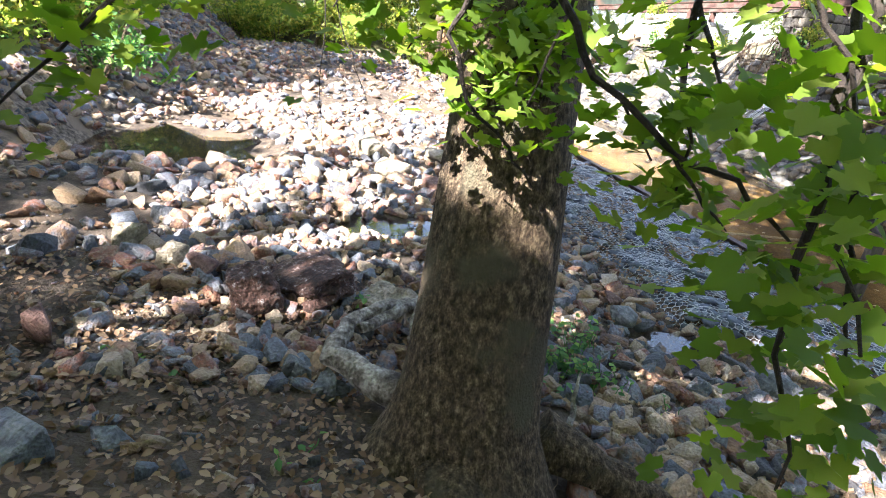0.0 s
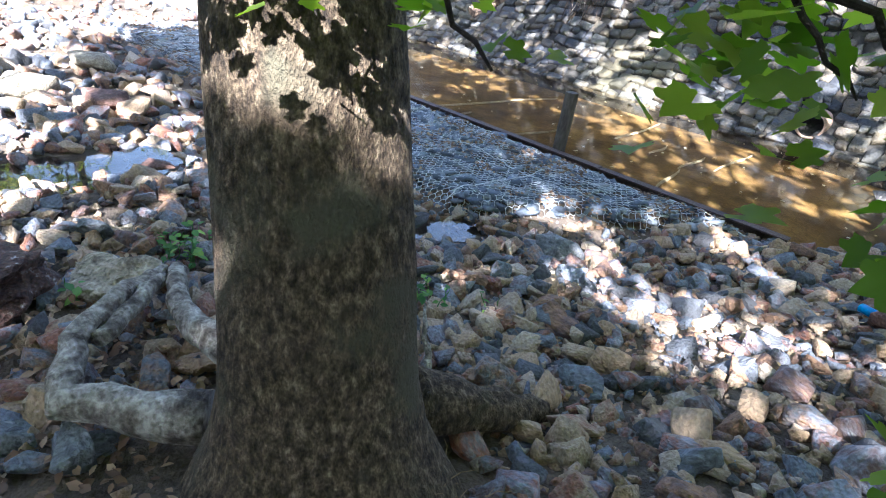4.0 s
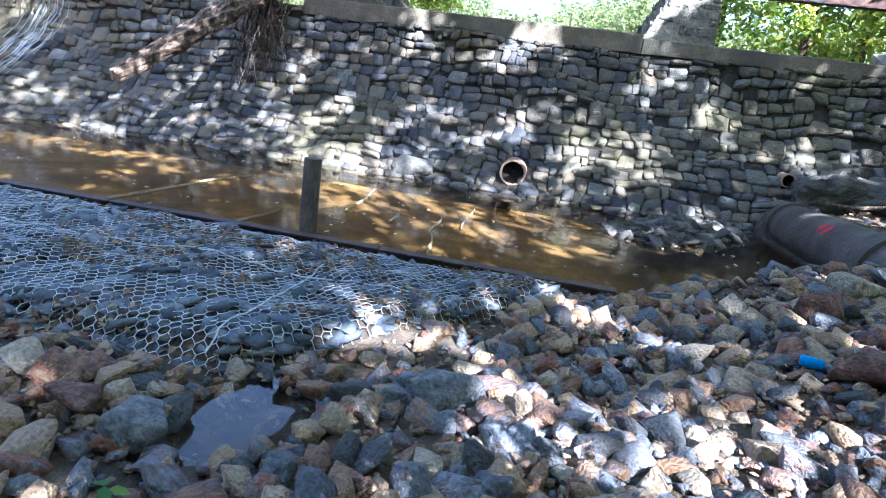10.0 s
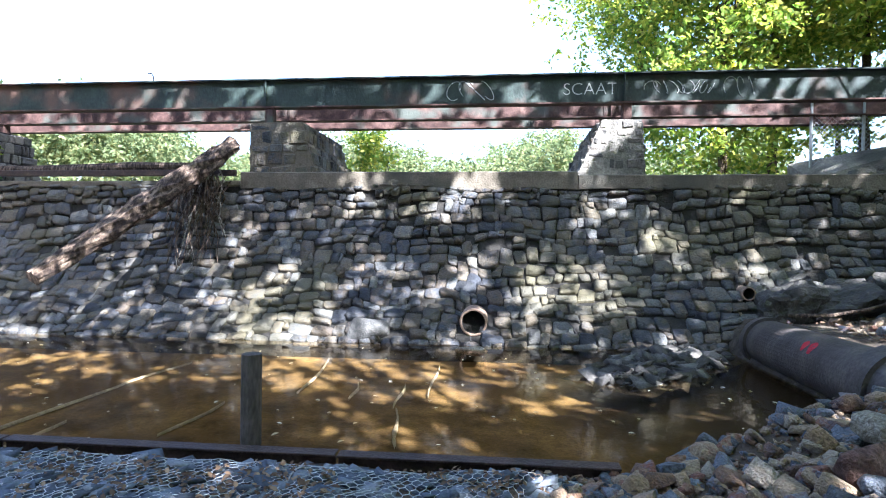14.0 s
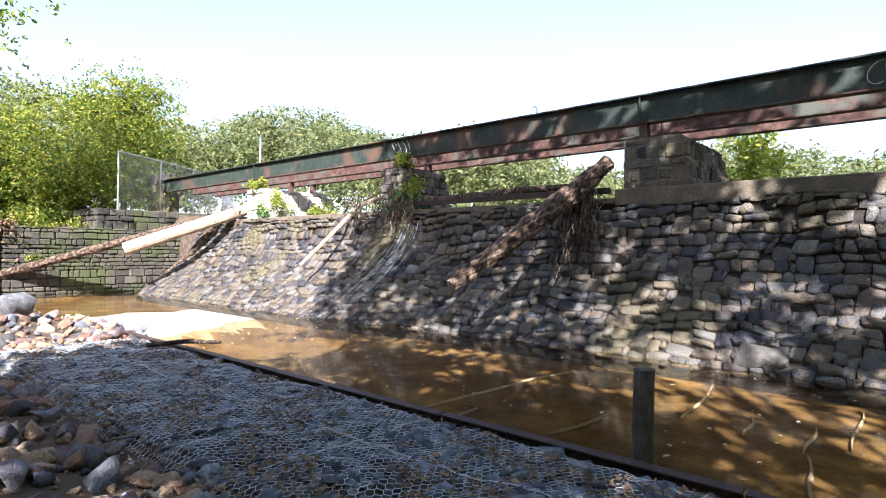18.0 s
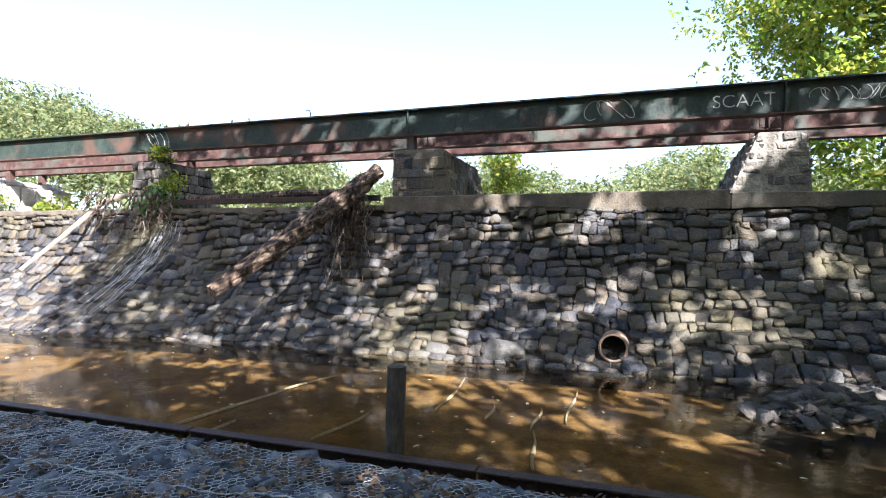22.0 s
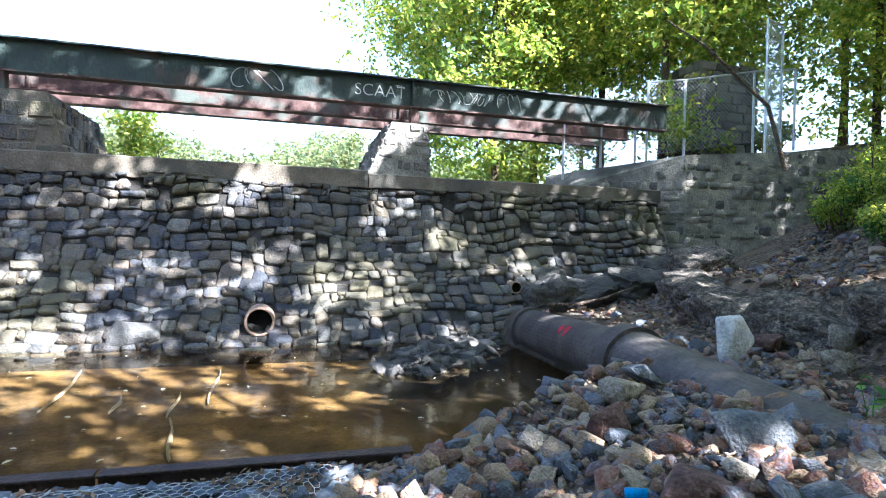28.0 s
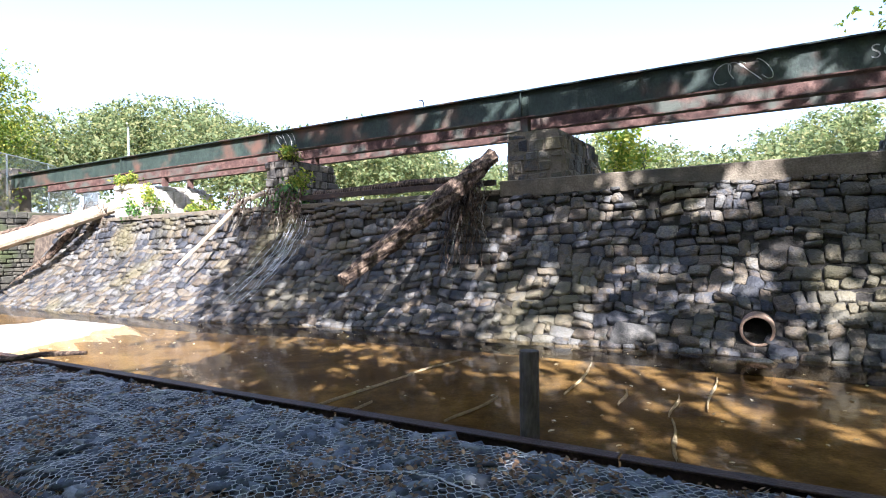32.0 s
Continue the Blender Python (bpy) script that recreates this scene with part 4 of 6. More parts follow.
for k, (x, y) in enumerate(WEST):
    h = rw.uniform(9, 12.5) if k > 3 else 6.5 + 0.6 * k
    z = land(x, y)
    tree("woodland_tree", (x, y, z), h, rw.uniform(0.12, 0.2), (x, y, z + h * 0.58), (3.0, 3.0, h * 0.48), 200 + k, "sunlit woodland tree at the west bank", 2700, 0.18, M_LEAFWEST, M_BARK, variants=FARCLUMPS,
         group="woods at the west end", limbs=4)
tree("shore_tree", (-23.6, -0.75, 0.75), 14.0, 0.24, (-23.6, -1.5, 11.5), (3.0, 2.6, 5.2), 300, "slim leaning tree on the far shore, vine on its trunk", 900, 0.2, M_LEAFFAR, M_BARK, lean=(0.02, 0.045))

# far wooded hills
rh = random.Random(9)
where = []
for _ in range(640):
    az, dist = rh.uniform(-80, 25), rh.uniform(62, 105)
    x, y = 1.7 + dist * math.sin(radians(az)), -4.5 + dist * math.cos(radians(az))
    rise = 12.3 - 3.2 * S((az + 48) / 22) + 1.3 * math.sin(az * 0.31) + rh.uniform(-2.2, 0.6)
    top = 1.75 + dist * math.tan(radians(rise))
    base = land(x, y)
    for q in range(44):
        a, r, u = rh.uniform(0, math.tau), rh.uniform(0, 2.6), rh.random()
        s = rh.uniform(0.36, 0.72)
        where.append((rh.randrange(5), mtx(x + r * math.cos(a), y + r * math.sin(a), max(base, top - 8) + (top - max(base, top - 8)) * u, rh.uniform(-40, 40), rh.uniform(-40, 40), rh.uniform(0, 360), s, s, s)))
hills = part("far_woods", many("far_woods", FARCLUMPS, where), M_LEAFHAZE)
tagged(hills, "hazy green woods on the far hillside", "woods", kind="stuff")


# ---- logs caught on the dam ----
def log(name, pts, radii, m, label, seed, sides=12, rough=0.09):
    r = random.Random(seed)
    fine, rr = [], []
    for k in range(len(pts) - 1):
        a, b = Vector(pts[k]), Vector(pts[k + 1])
        n = max(2, int((b - a).length / 0.25))
        for q in range(n):
            t = q / n
            fine.append(a.lerp(b, t))
            rr.append(radii[k] * (1 - t) + radii[k + 1] * t)
    fine.append(Vector(pts[-1]))
    rr.append(radii[-1])
    bm = bmesh.new()
    tube(bm, fine, rr, sides, True, rough, r)
    return tagged(part(name, bm, m, smooth=False), label, "log")


log("driftwood_log", [(-5.0, 3.25, 1.15), (-4.6, 4.6, 2.0), (-4.0, 6.4, 3.25), (-3.75, 7.05, 3.75)], [0.12, 0.20, 0.21, 0.16], M_DRIFT, "broken weathered log leaning down the dam face", 1, 18, 0.2)

# ---- rocks ----
FINE = [rock_sharp(k) for k in range(10)]
COARSE = [rock_sharp(k + 40, 11, 0) for k in range(8)]


def on_mat(x, y):
    near = -2.75 if x < 0.5 else -2.75 + 1.15 * (x - 0.5)
    return -9.2 < x < 2.75 and near < y < -0.36


def wet(x, y):
    return land(x, y) < -0.04


near_rocks, far_rocks = [], []
rr = random.Random(31)


def scatter(n, x0, x1, y0, y1, s0, s1, keep, flat=(0.45, 0.8), sink=0.12):
    for _ in range(n):
        x, y = rr.uniform(x0, x1), rr.uniform(y0, y1)
        if any(math.hypot((x - px) / rx, (y - py) / ry) < 0.95 for px, py, rx, ry, _ in PUDDLES) and rr.random() > 0.16:
            continue
        if on_mat(x, y) or not keep(x, y) or math.hypot(x - TX, y - TY) < 0.62:
            continue
        s = s0 + (s1 - s0) * rr.random() ** 3.2
        f = rr.uniform(*flat)
        z = land(x, y) + s * f * (0.5 - sink) * 0.6
        row = (x, y, z, rr.uniform(-38, 38), rr.uniform(-38, 38), rr.uniform(0, 360), s * rr.uniform(0.8, 1.3), s * rr.uniform(0.7, 1.0), s * f)
        (near_rocks if s > 0.15 and -1.5 < x < 6.5 and -6.8 < y < -1.5 else far_rocks).append(row)


dry = lambda x, y: not wet(x, y)  # noqa: E731
scatter(7500, -2.5, 2.6, -7.5, -2.4, 0.045, 0.235, lambda x, y: dry(x, y) and (x < 1.9 or y > -4.4))
scatter(4600, -11, -2.0, -8.5, -0.3, 0.05, 0.36, dry)
scatter(5200, 1.8, 6.5, -5.0, 2.2, 0.045, 0.27, lambda x, y: dry(x, y) and y > -5.2)
scatter(6500, 2.0, 6.6, -4.6, 1.6, 0.045, 0.15, dry)
scatter(1300, 0.3, 2.9, -2.75, -0.4, 0.04, 0.2, dry)
scatter(1300, 1.0, 6, -8, -4.6, 0.03, 0.14, dry)
scatter(2500, -26, -9, -9, 0.3, 0.07, 0.4, dry)
scatter(420, 5.8, 11, 0, 6.4, 0.05, 0.26, dry)
scatter(500, 6.5, 14, -6, 1, 0.04, 0.2, dry)
scatter(1700, 6.6, 11.5, -3.5, 4.4, 0.03, 0.2, dry)
scatter(2300, -9, 0.5, -13, -7.4, 0.06, 0.35, dry)
scatter(3000, -26, -8, -14, -7, 0.08, 0.42, dry)
scatter(2600, -26, -4, -14, -9, 0.07, 0.36, dry)
scatter(900, -6, 2.4, -8.5, -6.2, 0.03, 0.12, dry)
mound = []
for _ in range(900):
    a, d = rr.uniform(0, math.tau), rr.random() ** 0.6
    u, v, s = 1.6 * d * math.cos(a), 0.6 * d * math.sin(a), rr.uniform(0.03, 0.12) if rr.random() < 0.88 else rr.uniform(0.18, 0.42)
    x, y = 4.2 + 0.66 * u - 0.75 * v, 3.85 + 0.75 * u + 0.66 * v
    mound.append((rr.randrange(8), mtx(x, y, 0.15 * (1 - d) ** 0.8 + 0.05 * noise.noise(Vector((x * 3, y * 3, 0))) - 0.01, rr.uniform(-40, 40), rr.uniform(-40, 40), rr.uniform(0, 360), s * 1.4, s, s * 0.38)))
M_MOUND = mat("wet_grey_rubble", [(0.2, (0.03, 0.028, 0.026)), (0.5, (0.085, 0.077, 0.069)), (0.85, (0.21, 0.19, 0.165))], 9, 0.7, 0.9, 50, islands=0.5)
tagged(part("rubble_mound", many("rubble_mound", COARSE, mound), M_MOUND), "low heap of wet grey silt and rubble in the pool", "stones", kind="stuff")
bm = bmesh.new()
gridm = [[None] * 17 for _ in range(17)]
for p in range(17):
    for q in range(17):
        u, v = (p - 8) / 8, (q - 8) / 8
        d = min(1.0, math.hypot(u, v))
        x, y = 4.2 + 0.66 * u * 1.6 - 0.75 * v * 0.62, 3.85 + 0.75 * u * 1.6 + 0.66 * v * 0.62
        gridm[p][q] = bm.verts.new((x, y, 0.17 * (1 - d) ** 0.8 - 0.04 + 0.05 * noise.noise(Vector((x * 3, y * 3, 0)))))
for p in range(16):
    for q in range(16):
        bm.faces.new((gridm[p][q], gridm[p + 1][q], gridm[p + 1][q + 1], gridm[p][q + 1]))
tagged(part("silt_bank", bm, M_SOIL, smooth=True), "dark wet silt bank under the rubble", "silt", kind="structure")
near_rocks.sort(key=lambda r: -r[6])
far_rocks += near_rocks[280:]
rock_bed = part("stone_bed", many("stone_bed", COARSE + FINE, [(rr.randrange(len(COARSE)) if r[6] < 0.17 else len(COARSE) + rr.randrange(10), mtx(*r)) for r in far_rocks]), M_ROCK)
tagged(rock_bed, "countless grey, tan and rust-red river stones", "stones", kind="stuff")
rock_meshes = []
for k, (v, f) in enumerate(FINE):
    me = arrays("rock", v, f)
    me.materials.append(M_ROCK_ONE)
    rock_meshes.append(me)
shore_rocks = thing("shore_rocks", (0, 0, 0), "larger broken river stones along the shore", "stones", kind="structure")
for r in near_rocks[:280]:
    ob = new("rock", rock_meshes[rr.randrange(10)])
    ob.matrix_basis = pose(*r[:6]) @ Matrix.Diagonal((*r[6:9], 1))
    ob.parent = shore_rocks

# ---- gabion mat ----
bm = bmesh.new()
xs, ys = np.arange(-9.2, 2.8, 0.12), np.arange(-2.75, -0.2, 0.12)
rowsv = []
for y in ys:
    row = []
    for x in xs:
        near = -2.75 if x < 0.5 else -2.75 + 1.15 * (x - 0.5)
        k = S((y - near) / 0.3) if y > near else 0
        z = 0.16 + 0.05 * noise.noise(Vector((x * 1.3, y * 1.3, 0))) + 0.025 * noise.noise(Vector((x * 6, y * 6, 2)))
        z -= 0.16 * S((y + 0.62) / 0.3)
        row.append(bm.verts.new((x, y, z * k + (land(x, y) - 0.05) * (1 - k))))
    rowsv.append(row)
for a, b in zip(rowsv, rowsv[1:]):
    for k in range(len(xs) - 1):
        bm.faces.new((a[k], a[k + 1], b[k + 1], b[k]))
gabion = thing("gabion_mat", (-3, -1.5, 0), "wire-mesh gabion mat filled with small grey stones and leaf litter", "gabion")
ginv = Matrix.Translation((3, 1.5, 0))
part("stone_fill", bm, M_SOIL, gabion, smooth=True).matrix_parent_inverse = ginv


# ---- dam stones ----
def stone_mesh(w, h, seed):
    """A roughly squared stone, w by h, its face bulging out of the joint plane."""
    r = random.Random(seed)
    j = lambda q: r.uniform(-q, q)  # noqa: E731
    c = [(-w / 2, -h / 2), (w / 2, -h / 2), (w / 2, h / 2), (-w / 2, h / 2)]
    outer = []
    for k in range(4):
        x0, z0 = c[k]
        x1, z1 = c[(k + 1) % 4]
        cut = r.uniform(0.05, 0.24)
        outer.append((x0 + (x1 - x0) * cut + j(0.022), z0 + (z1 - z0) * cut + j(0.022)))
        outer.append((x0 + (x1 - x0) * (1 - r.uniform(0.07, 0.22)) + j(0.022), z0 + (z1 - z0) * (1 - r.uniform(0.07, 0.22)) + j(0.022)))
    return outer


def rubble(cols, rows, rng, wide=(3, 7), tall=(2, 4)):
    """Uneven courses of stones on a grid of cells, some stones two courses high: (column, row, width, height) in cells."""
    free = np.ones((rows, cols), bool)
    out = []
    r = 0
    while r < rows:
        t = min(rng.randint(*tall), rows - r)
        c = 0
        while c < cols:
            if not free[r, c]:
                c += 1
                continue
            w = 1
            most = rng.randint(*wide)
            while w < most and c + w < cols and free[r, c + w]:
                w += 1
            h = t
            if w >= 4 and rng.random() < 0.12 and r + t + 2 <= rows:
                h = t + 2
            if h == t and t > 4 and rng.random() < 0.07:
                k = t // 2
                out += [(c, r, w, k), (c, r + k, w, t - k)]
            elif h == t and w > 4 and rng.random() < 0.12:
                out += [(c, r, w - 2, t), (c + w - 2, r, 2, t // 2), (c + w - 2, r + t // 2, 2, t - t // 2)]
            else:
                out.append((c, r, w, h))
            free[r:r + h, c:c + w] = False
            c += w
        for c in range(cols):
            free[r:r + t, c] = False
        r += t
    return out


def stone_rings(at, mid_x, mid_s, out, p, tx, ts, unit):
    """Three rings of a stone's skin: the joint, the shoulder and the tilted face."""
    vs = [at(mid_x + a, mid_s + b / unit, -0.04) for a, b in out]
    vs += [at(mid_x + a * 0.98, mid_s + b * 0.98 / unit, p * 0.5 + 0.4 * (a * tx + b * ts)) for a, b in out]
    vs += [at(mid_x + a * 0.88, mid_s + b * 0.85 / unit, p + 0.014 + a * tx + b * ts) for a, b in out]
    return vs


def arc_table():
    zs = np.linspace(0, WTOP, 60)
    ys = np.array([face_y(z) for z in zs])
    return zs, np.concatenate([[0], np.cumsum(np.hypot(np.diff(zs), np.diff(ys)))])


ARC_Z, ARC_L = arc_table()
arc = float(ARC_L[-1])


def wall_arc(x, u, out):
    """A point of the dam's face at the share u of its slope's length."""
    d = u * arc
    z = float(np.interp(d, ARC_L, ARC_Z)) if d > 0 else d * 0.45
    return wall_point(x, z / WTOP, out)


sw = random.Random(4)
sv, sf, sn = [], [], 0
single = []
CX, CZ = 0.055, 0.05
for c, r, cw, ch in rubble(int((WX1 - WX0) / CX), int(arc * 1.02 / CZ), sw, (3, 7), (3, 5)):
    w, h = cw * CX, ch * CZ
    gap = sw.uniform(0.002, 0.014)
    out = stone_mesh(w - gap, h - gap, sw.random())
    p = sw.uniform(-0.012, 0.045) if sw.random() > 0.035 else -0.09
    mid_x = WX0 + c * CX + w / 2
    mid_s = -0.035 + (r * CZ + h / 2) / arc + 0.020 * math.sin(mid_x * 0.9 + r * 0.11) + 0.012 * math.sin(mid_x * 2.3 + r * 0.2)
    tx, ts = sw.gauss(0, 0.08), sw.gauss(0, 0.10)
    centre = wall_arc(mid_x, mid_s, 0)
    if math.hypot(mid_x - 1.43, centre[2] - 0.36) < 0.27 or math.hypot(mid_x - 6.19, centre[2] - 0.87) < 0.15:
        continue
    if -1.5 < mid_x < 4.4 and 0.05 < mid_s < 0.7 and len(single) < 295 and cw > 1:
        single.append((mid_x, mid_s, out, p, tx, ts))
    else:
        sv += stone_rings(wall_arc, mid_x, mid_s, out, p, tx, ts, arc)
        for q in range(2):
            for k in range(8):
                k2 = (k + 1) % 8
                sf.append((sn + q * 8 + k, sn + q * 8 + k2, sn + q * 8 + 8 + k2, sn + q * 8 + 8 + k))
        sf += [(sn + 16, sn + 17, sn + 18, sn + 19), (sn + 19, sn + 20, sn + 23, sn + 16), (sn + 20, sn + 21, sn + 22, sn + 23)]
        sn += 24
dinv = Matrix.Translation((0, -7, 0))
rest = part("stonework", arrays("stonework", sv, sf), M_STONE, dam)
rest.matrix_parent_inverse = dinv
tagged(rest, kind="stuff")
for mid_x, mid_s, out, p, tx, ts in single:
    o = Vector(wall_arc(mid_x, mid_s, 0))
    vs = stone_rings(wall_arc, mid_x, mid_s, out, p, tx, ts, arc)
    fs = [(q * 8 + k, q * 8 + (k + 1) % 8, q * 8 + 8 + (k + 1) % 8, q * 8 + 8 + k) for q in range(2) for k in range(8)]
    fs += [(16, 17, 18, 19), (19, 20, 23, 16), (20, 21, 22, 23)]
    ob = part("stone", arrays("stone", np.array(vs) - np.array(o[:]), fs), M_STONE_ONE, dam)
    ob.matrix_parent_inverse = dinv
    ob.location = o


# ---- stones showing through the east abutment's render ----
M_ABUTSTONE = mat("mortared_abutment_stone", [(0.15, (0.05, 0.05, 0.052)), (0.4, (0.14, 0.13, 0.115)), (0.6, (0.24, 0.215, 0.18)), (0.85, (0.38, 0.34, 0.27))], 5, 0.85, 0.9, 28, islands=0.5, space="World", blotch=(0.06, 0.058, 0.052), blotch_scale=0.7, blotch_at=(0.5, 0.66))
EDGE = [Vector((8.6, 8.6, 3.15)), Vector((11.0, 7.0, 3.95)), Vector((15.4, 6.5, 4.3)), Vector((19.5, 5.2, 4.8))]
se = random.Random(14)
sv, sf, sn = [], [], 0
for p0, p1 in zip(EDGE, EDGE[1:]):
    L = math.hypot(p1.x - p0.x, p1.y - p0.y)
    d = Vector((p1.x - p0.x, p1.y - p0.y, 0)) / L
    nrm = Vector((d.y, -d.x, 0))

    def on_face(u, v, o):
        top = p0.z + (p1.z - p0.z) * u / L
        q = p0 + d * min(L, max(0, u)) + nrm * o
        return (q.x, q.y, min(v, top - 0.06))

    for c, r, cw, ch in rubble(int(L / 0.06), int(4.2 / 0.06), se, (3, 7), (2, 4)):
        u, v = c * 0.06 + cw * 0.03, 0.4 + r * 0.06 + ch * 0.03
        if v > p0.z + (p1.z - p0.z) * u / L - 0.12 or se.random() < 0.42:
            continue
        sv += stone_rings(on_face, u, v, stone_mesh(cw * 0.06 - 0.025, ch * 0.06 - 0.025, se.random()), se.uniform(-0.012, 0.012), se.gauss(0, 0.03), se.gauss(0, 0.03), 1.0)
        for q in range(2):
            for k in range(8):
                k2 = (k + 1) % 8
                sf.append((sn + q * 8 + k, sn + q * 8 + k2, sn + q * 8 + 8 + k2, sn + q * 8 + 8 + k))
        sf += [(sn + 16, sn + 17, sn + 18, sn + 19), (sn + 19, sn + 20, sn + 23, sn + 16), (sn + 20, sn + 21, sn + 22, sn + 23)]
        sn += 24
tagged(part("stonework", arrays("stonework", sv, sf), M_ABUTSTONE, abutment), kind="stuff")


# ---- wire net, stones and litter of the mat ----
def mat_z(x, y):
    near = -2.75 if x < 0.5 else -2.75 + 1.15 * (x - 0.5)
    k = S((y - near) / 0.3) if y > near else 0
    z = 0.16 + 0.05 * noise.noise(Vector((x * 1.3, y * 1.3, 0))) + 0.025 * noise.noise(Vector((x * 6, y * 6, 2)))
    z -= 0.16 * S((y + 0.62) / 0.3)
    return z * k + (land(x, y) - 0.05) * (1 - k)


rm = random.Random(8)
where = []
for _ in range(5600):
    x, y = rm.uniform(-9.4, 2.75), rm.uniform(-2.8, -0.25)
    if not on_mat(x, y):
        continue
    if x < -4.5 and rm.random() < 0.35:
        continue
    s = rm.uniform(0.05, 0.12) if rm.random() < 0.6 else rm.uniform(0.12, 0.2)
    where.append((rm.randrange(8), mtx(x, y, mat_z(x, y) + s * 0.06, rm.uniform(-20, 20), rm.uniform(-20, 20), rm.uniform(0, 360), s * 1.3, s, s * 0.4)))
M_FILL = mat("gabion_stone", [(0.1, (0.03, 0.035, 0.045)), (0.4, (0.08, 0.095, 0.125)), (0.65, (0.155, 0.175, 0.21)), (0.9, (0.26, 0.265, 0.27))], 6, 0.8, 0.4, 45, islands=0.6)
fill = part("stone_layer", many("stone_layer", COARSE, where), M_FILL, gabion)
fill.matrix_parent_inverse = ginv
tagged(fill, kind="stuff")

# hexagonal net: each twist and each slant is a thin three-sided wire
W, T = 0.068, 0.027
segs = []
rows_n, cols_n = int(2.6 / (W * 0.5 + T)) + 1, int(12.2 / W) + 1


def net(x, y):
    w = 0.010 * noise.noise(Vector((x * 1.7, y * 1.7, 9)))
    return np.array((x + 0.03 * noise.noise(Vector((x, y * 2, 4))), y + 0.03 * noise.noise(Vector((x * 2, y, 6))), mat_z(x, y) + 0.036 + w + 0.02 * max(0, noise.noise(Vector((x * 2.3, y * 2.3, 1))))))


sy = W * 0.5 * 0.75 + T
for r in range(rows_n):
    y0 = -2.8 + r * sy
    for c in range(cols_n):
        x0 = -9.4 + c * W + (W / 2 if r % 2 else 0)
        p, q, a, b = (x0, y0), (x0, y0 + T), (x0 - W / 2, y0 + sy), (x0 + W / 2, y0 + sy)
        if on_mat(x0, y0 - 0.02) or on_mat(x0, y0 + 0.1):
            for u, v in ((p, q), (q, a), (q, b)):
                segs.append((net(*u), net(*v)))
vs = np.zeros((len(segs) * 6, 3))
fs = np.zeros((len(segs) * 3, 4), int)
for k, (u, v) in enumerate(segs):
    d = (v - u) / (np.linalg.norm(v - u) + 1e-9)
    s1 = np.cross(d, (0, 0, 1.0))
    s1 /= np.linalg.norm(s1) + 1e-9
    s2 = np.cross(s1, d)
    for q in range(3):
        o = (s1 * math.cos(q * 2.0944) + s2 * math.sin(q * 2.0944)) * 0.0031
        vs[k * 6 + q], vs[k * 6 + 3 + q] = u + o, v + o
        fs[k * 3 + q] = (k * 6 + q, k * 6 + (q + 1) % 3, k * 6 + 3 + (q + 1) % 3, k * 6 + 3 + q)
wire = part("wire_net", arrays("wire_net", vs, fs), M_WIRE, gabion, "galvanised hexagonal wire net")
wire.matrix_parent_inverse = ginv
tagged(wire, kind="stuff")
for k, (p, q) in enumerate((((-9.3, -0.42), (2.5, -0.42)), ((-2.1, -2.6), (-2.0, -0.3)), ((0.4, -2.6), (0.5, -0.3)), ((-4.6, -2.6), (-4.5, -0.3)), ((-9.2, -1.5), (1.7, -1.4)), ((2.45, -0.8), (2.65, -0.4)))):
    n = int(math.hypot(q[0] - p[0], q[1] - p[1]) / 0.07)
    bm = bmesh.new()
    tube(bm, [net(p[0] + (q[0] - p[0]) * i / n, p[1] + (q[1] - p[1]) * i / n) + np.array((0.006 * math.sin(i * 1.9), 0.01 * math.sin(i * 2.3), 0.008)) for i in range(n + 1)], [0.0055] * (n + 1), 5)
    part("selvedge_wire", bm, M_WIRE, gabion).matrix_parent_inverse = ginv

OVAL = [oval_leaf()]
where = []


def litter(n, x0, x1, y0, y1, zf, keep, s0=0.03, s1=0.065, lift=0.03, heap=None):
    for _ in range(n):
        x, y = rm.uniform(x0, x1), rm.uniform(y0, y1)
        if heap and noise.noise(Vector((x * 1.6, y * 1.6, heap))) + 0.5 * noise.noise(Vector((x * 5, y * 5, heap))) < 0.08:
            continue
        if keep(x, y):
            s = rm.uniform(s0, s1)
            where.append((0, mtx(x, y, zf(x, y) + lift + rm.uniform(0, 0.02), rm.uniform(-35, 35), rm.uniform(-35, 35), rm.uniform(0, 360), s, s, s)))


litter(15000, -9.3, 2.7, -2.9, -0.25, mat_z, on_mat, heap=3.0, lift=0.04)
litter(900, -6.0, 1.0, -3.0, -2.45, lambda x, y: land(x, y) + 0.04, lambda x, y: True)
litter(6500, 0.3, 5.0, -8.2, -5.2, lambda x, y: land(x, y), lambda x, y: math.hypot(x - TX, y - TY) > 0.5, lift=0.03)
litter(5500, 6.6, 11.8, -3.5, 4.6, lambda x, y: land(x, y), dry, s0=0.025, s1=0.065, lift=0.025)
litter(9000, 6.4, 13, -5.0, 5.4, lambda x, y: land(x, y), dry, s0=0.03, s1=0.085, lift=0.02, heap=7.0)
litter(2400, 6.5, 14, -6.5, 5.0, lambda x, y: land(x, y), dry, s0=0.05, s1=0.11, lift=0.03)
litter(900, 2.2, 6.5, -4.5, 0.5, lambda x, y: land(x, y) + 0.03, dry, heap=5.0)
leaves = part("leaf_litter", many("leaf_litter", OVAL, where), M_DEAD)
tagged(leaves, "dry brown fallen leaves strewn over stones and net", "leaves", kind="stuff")

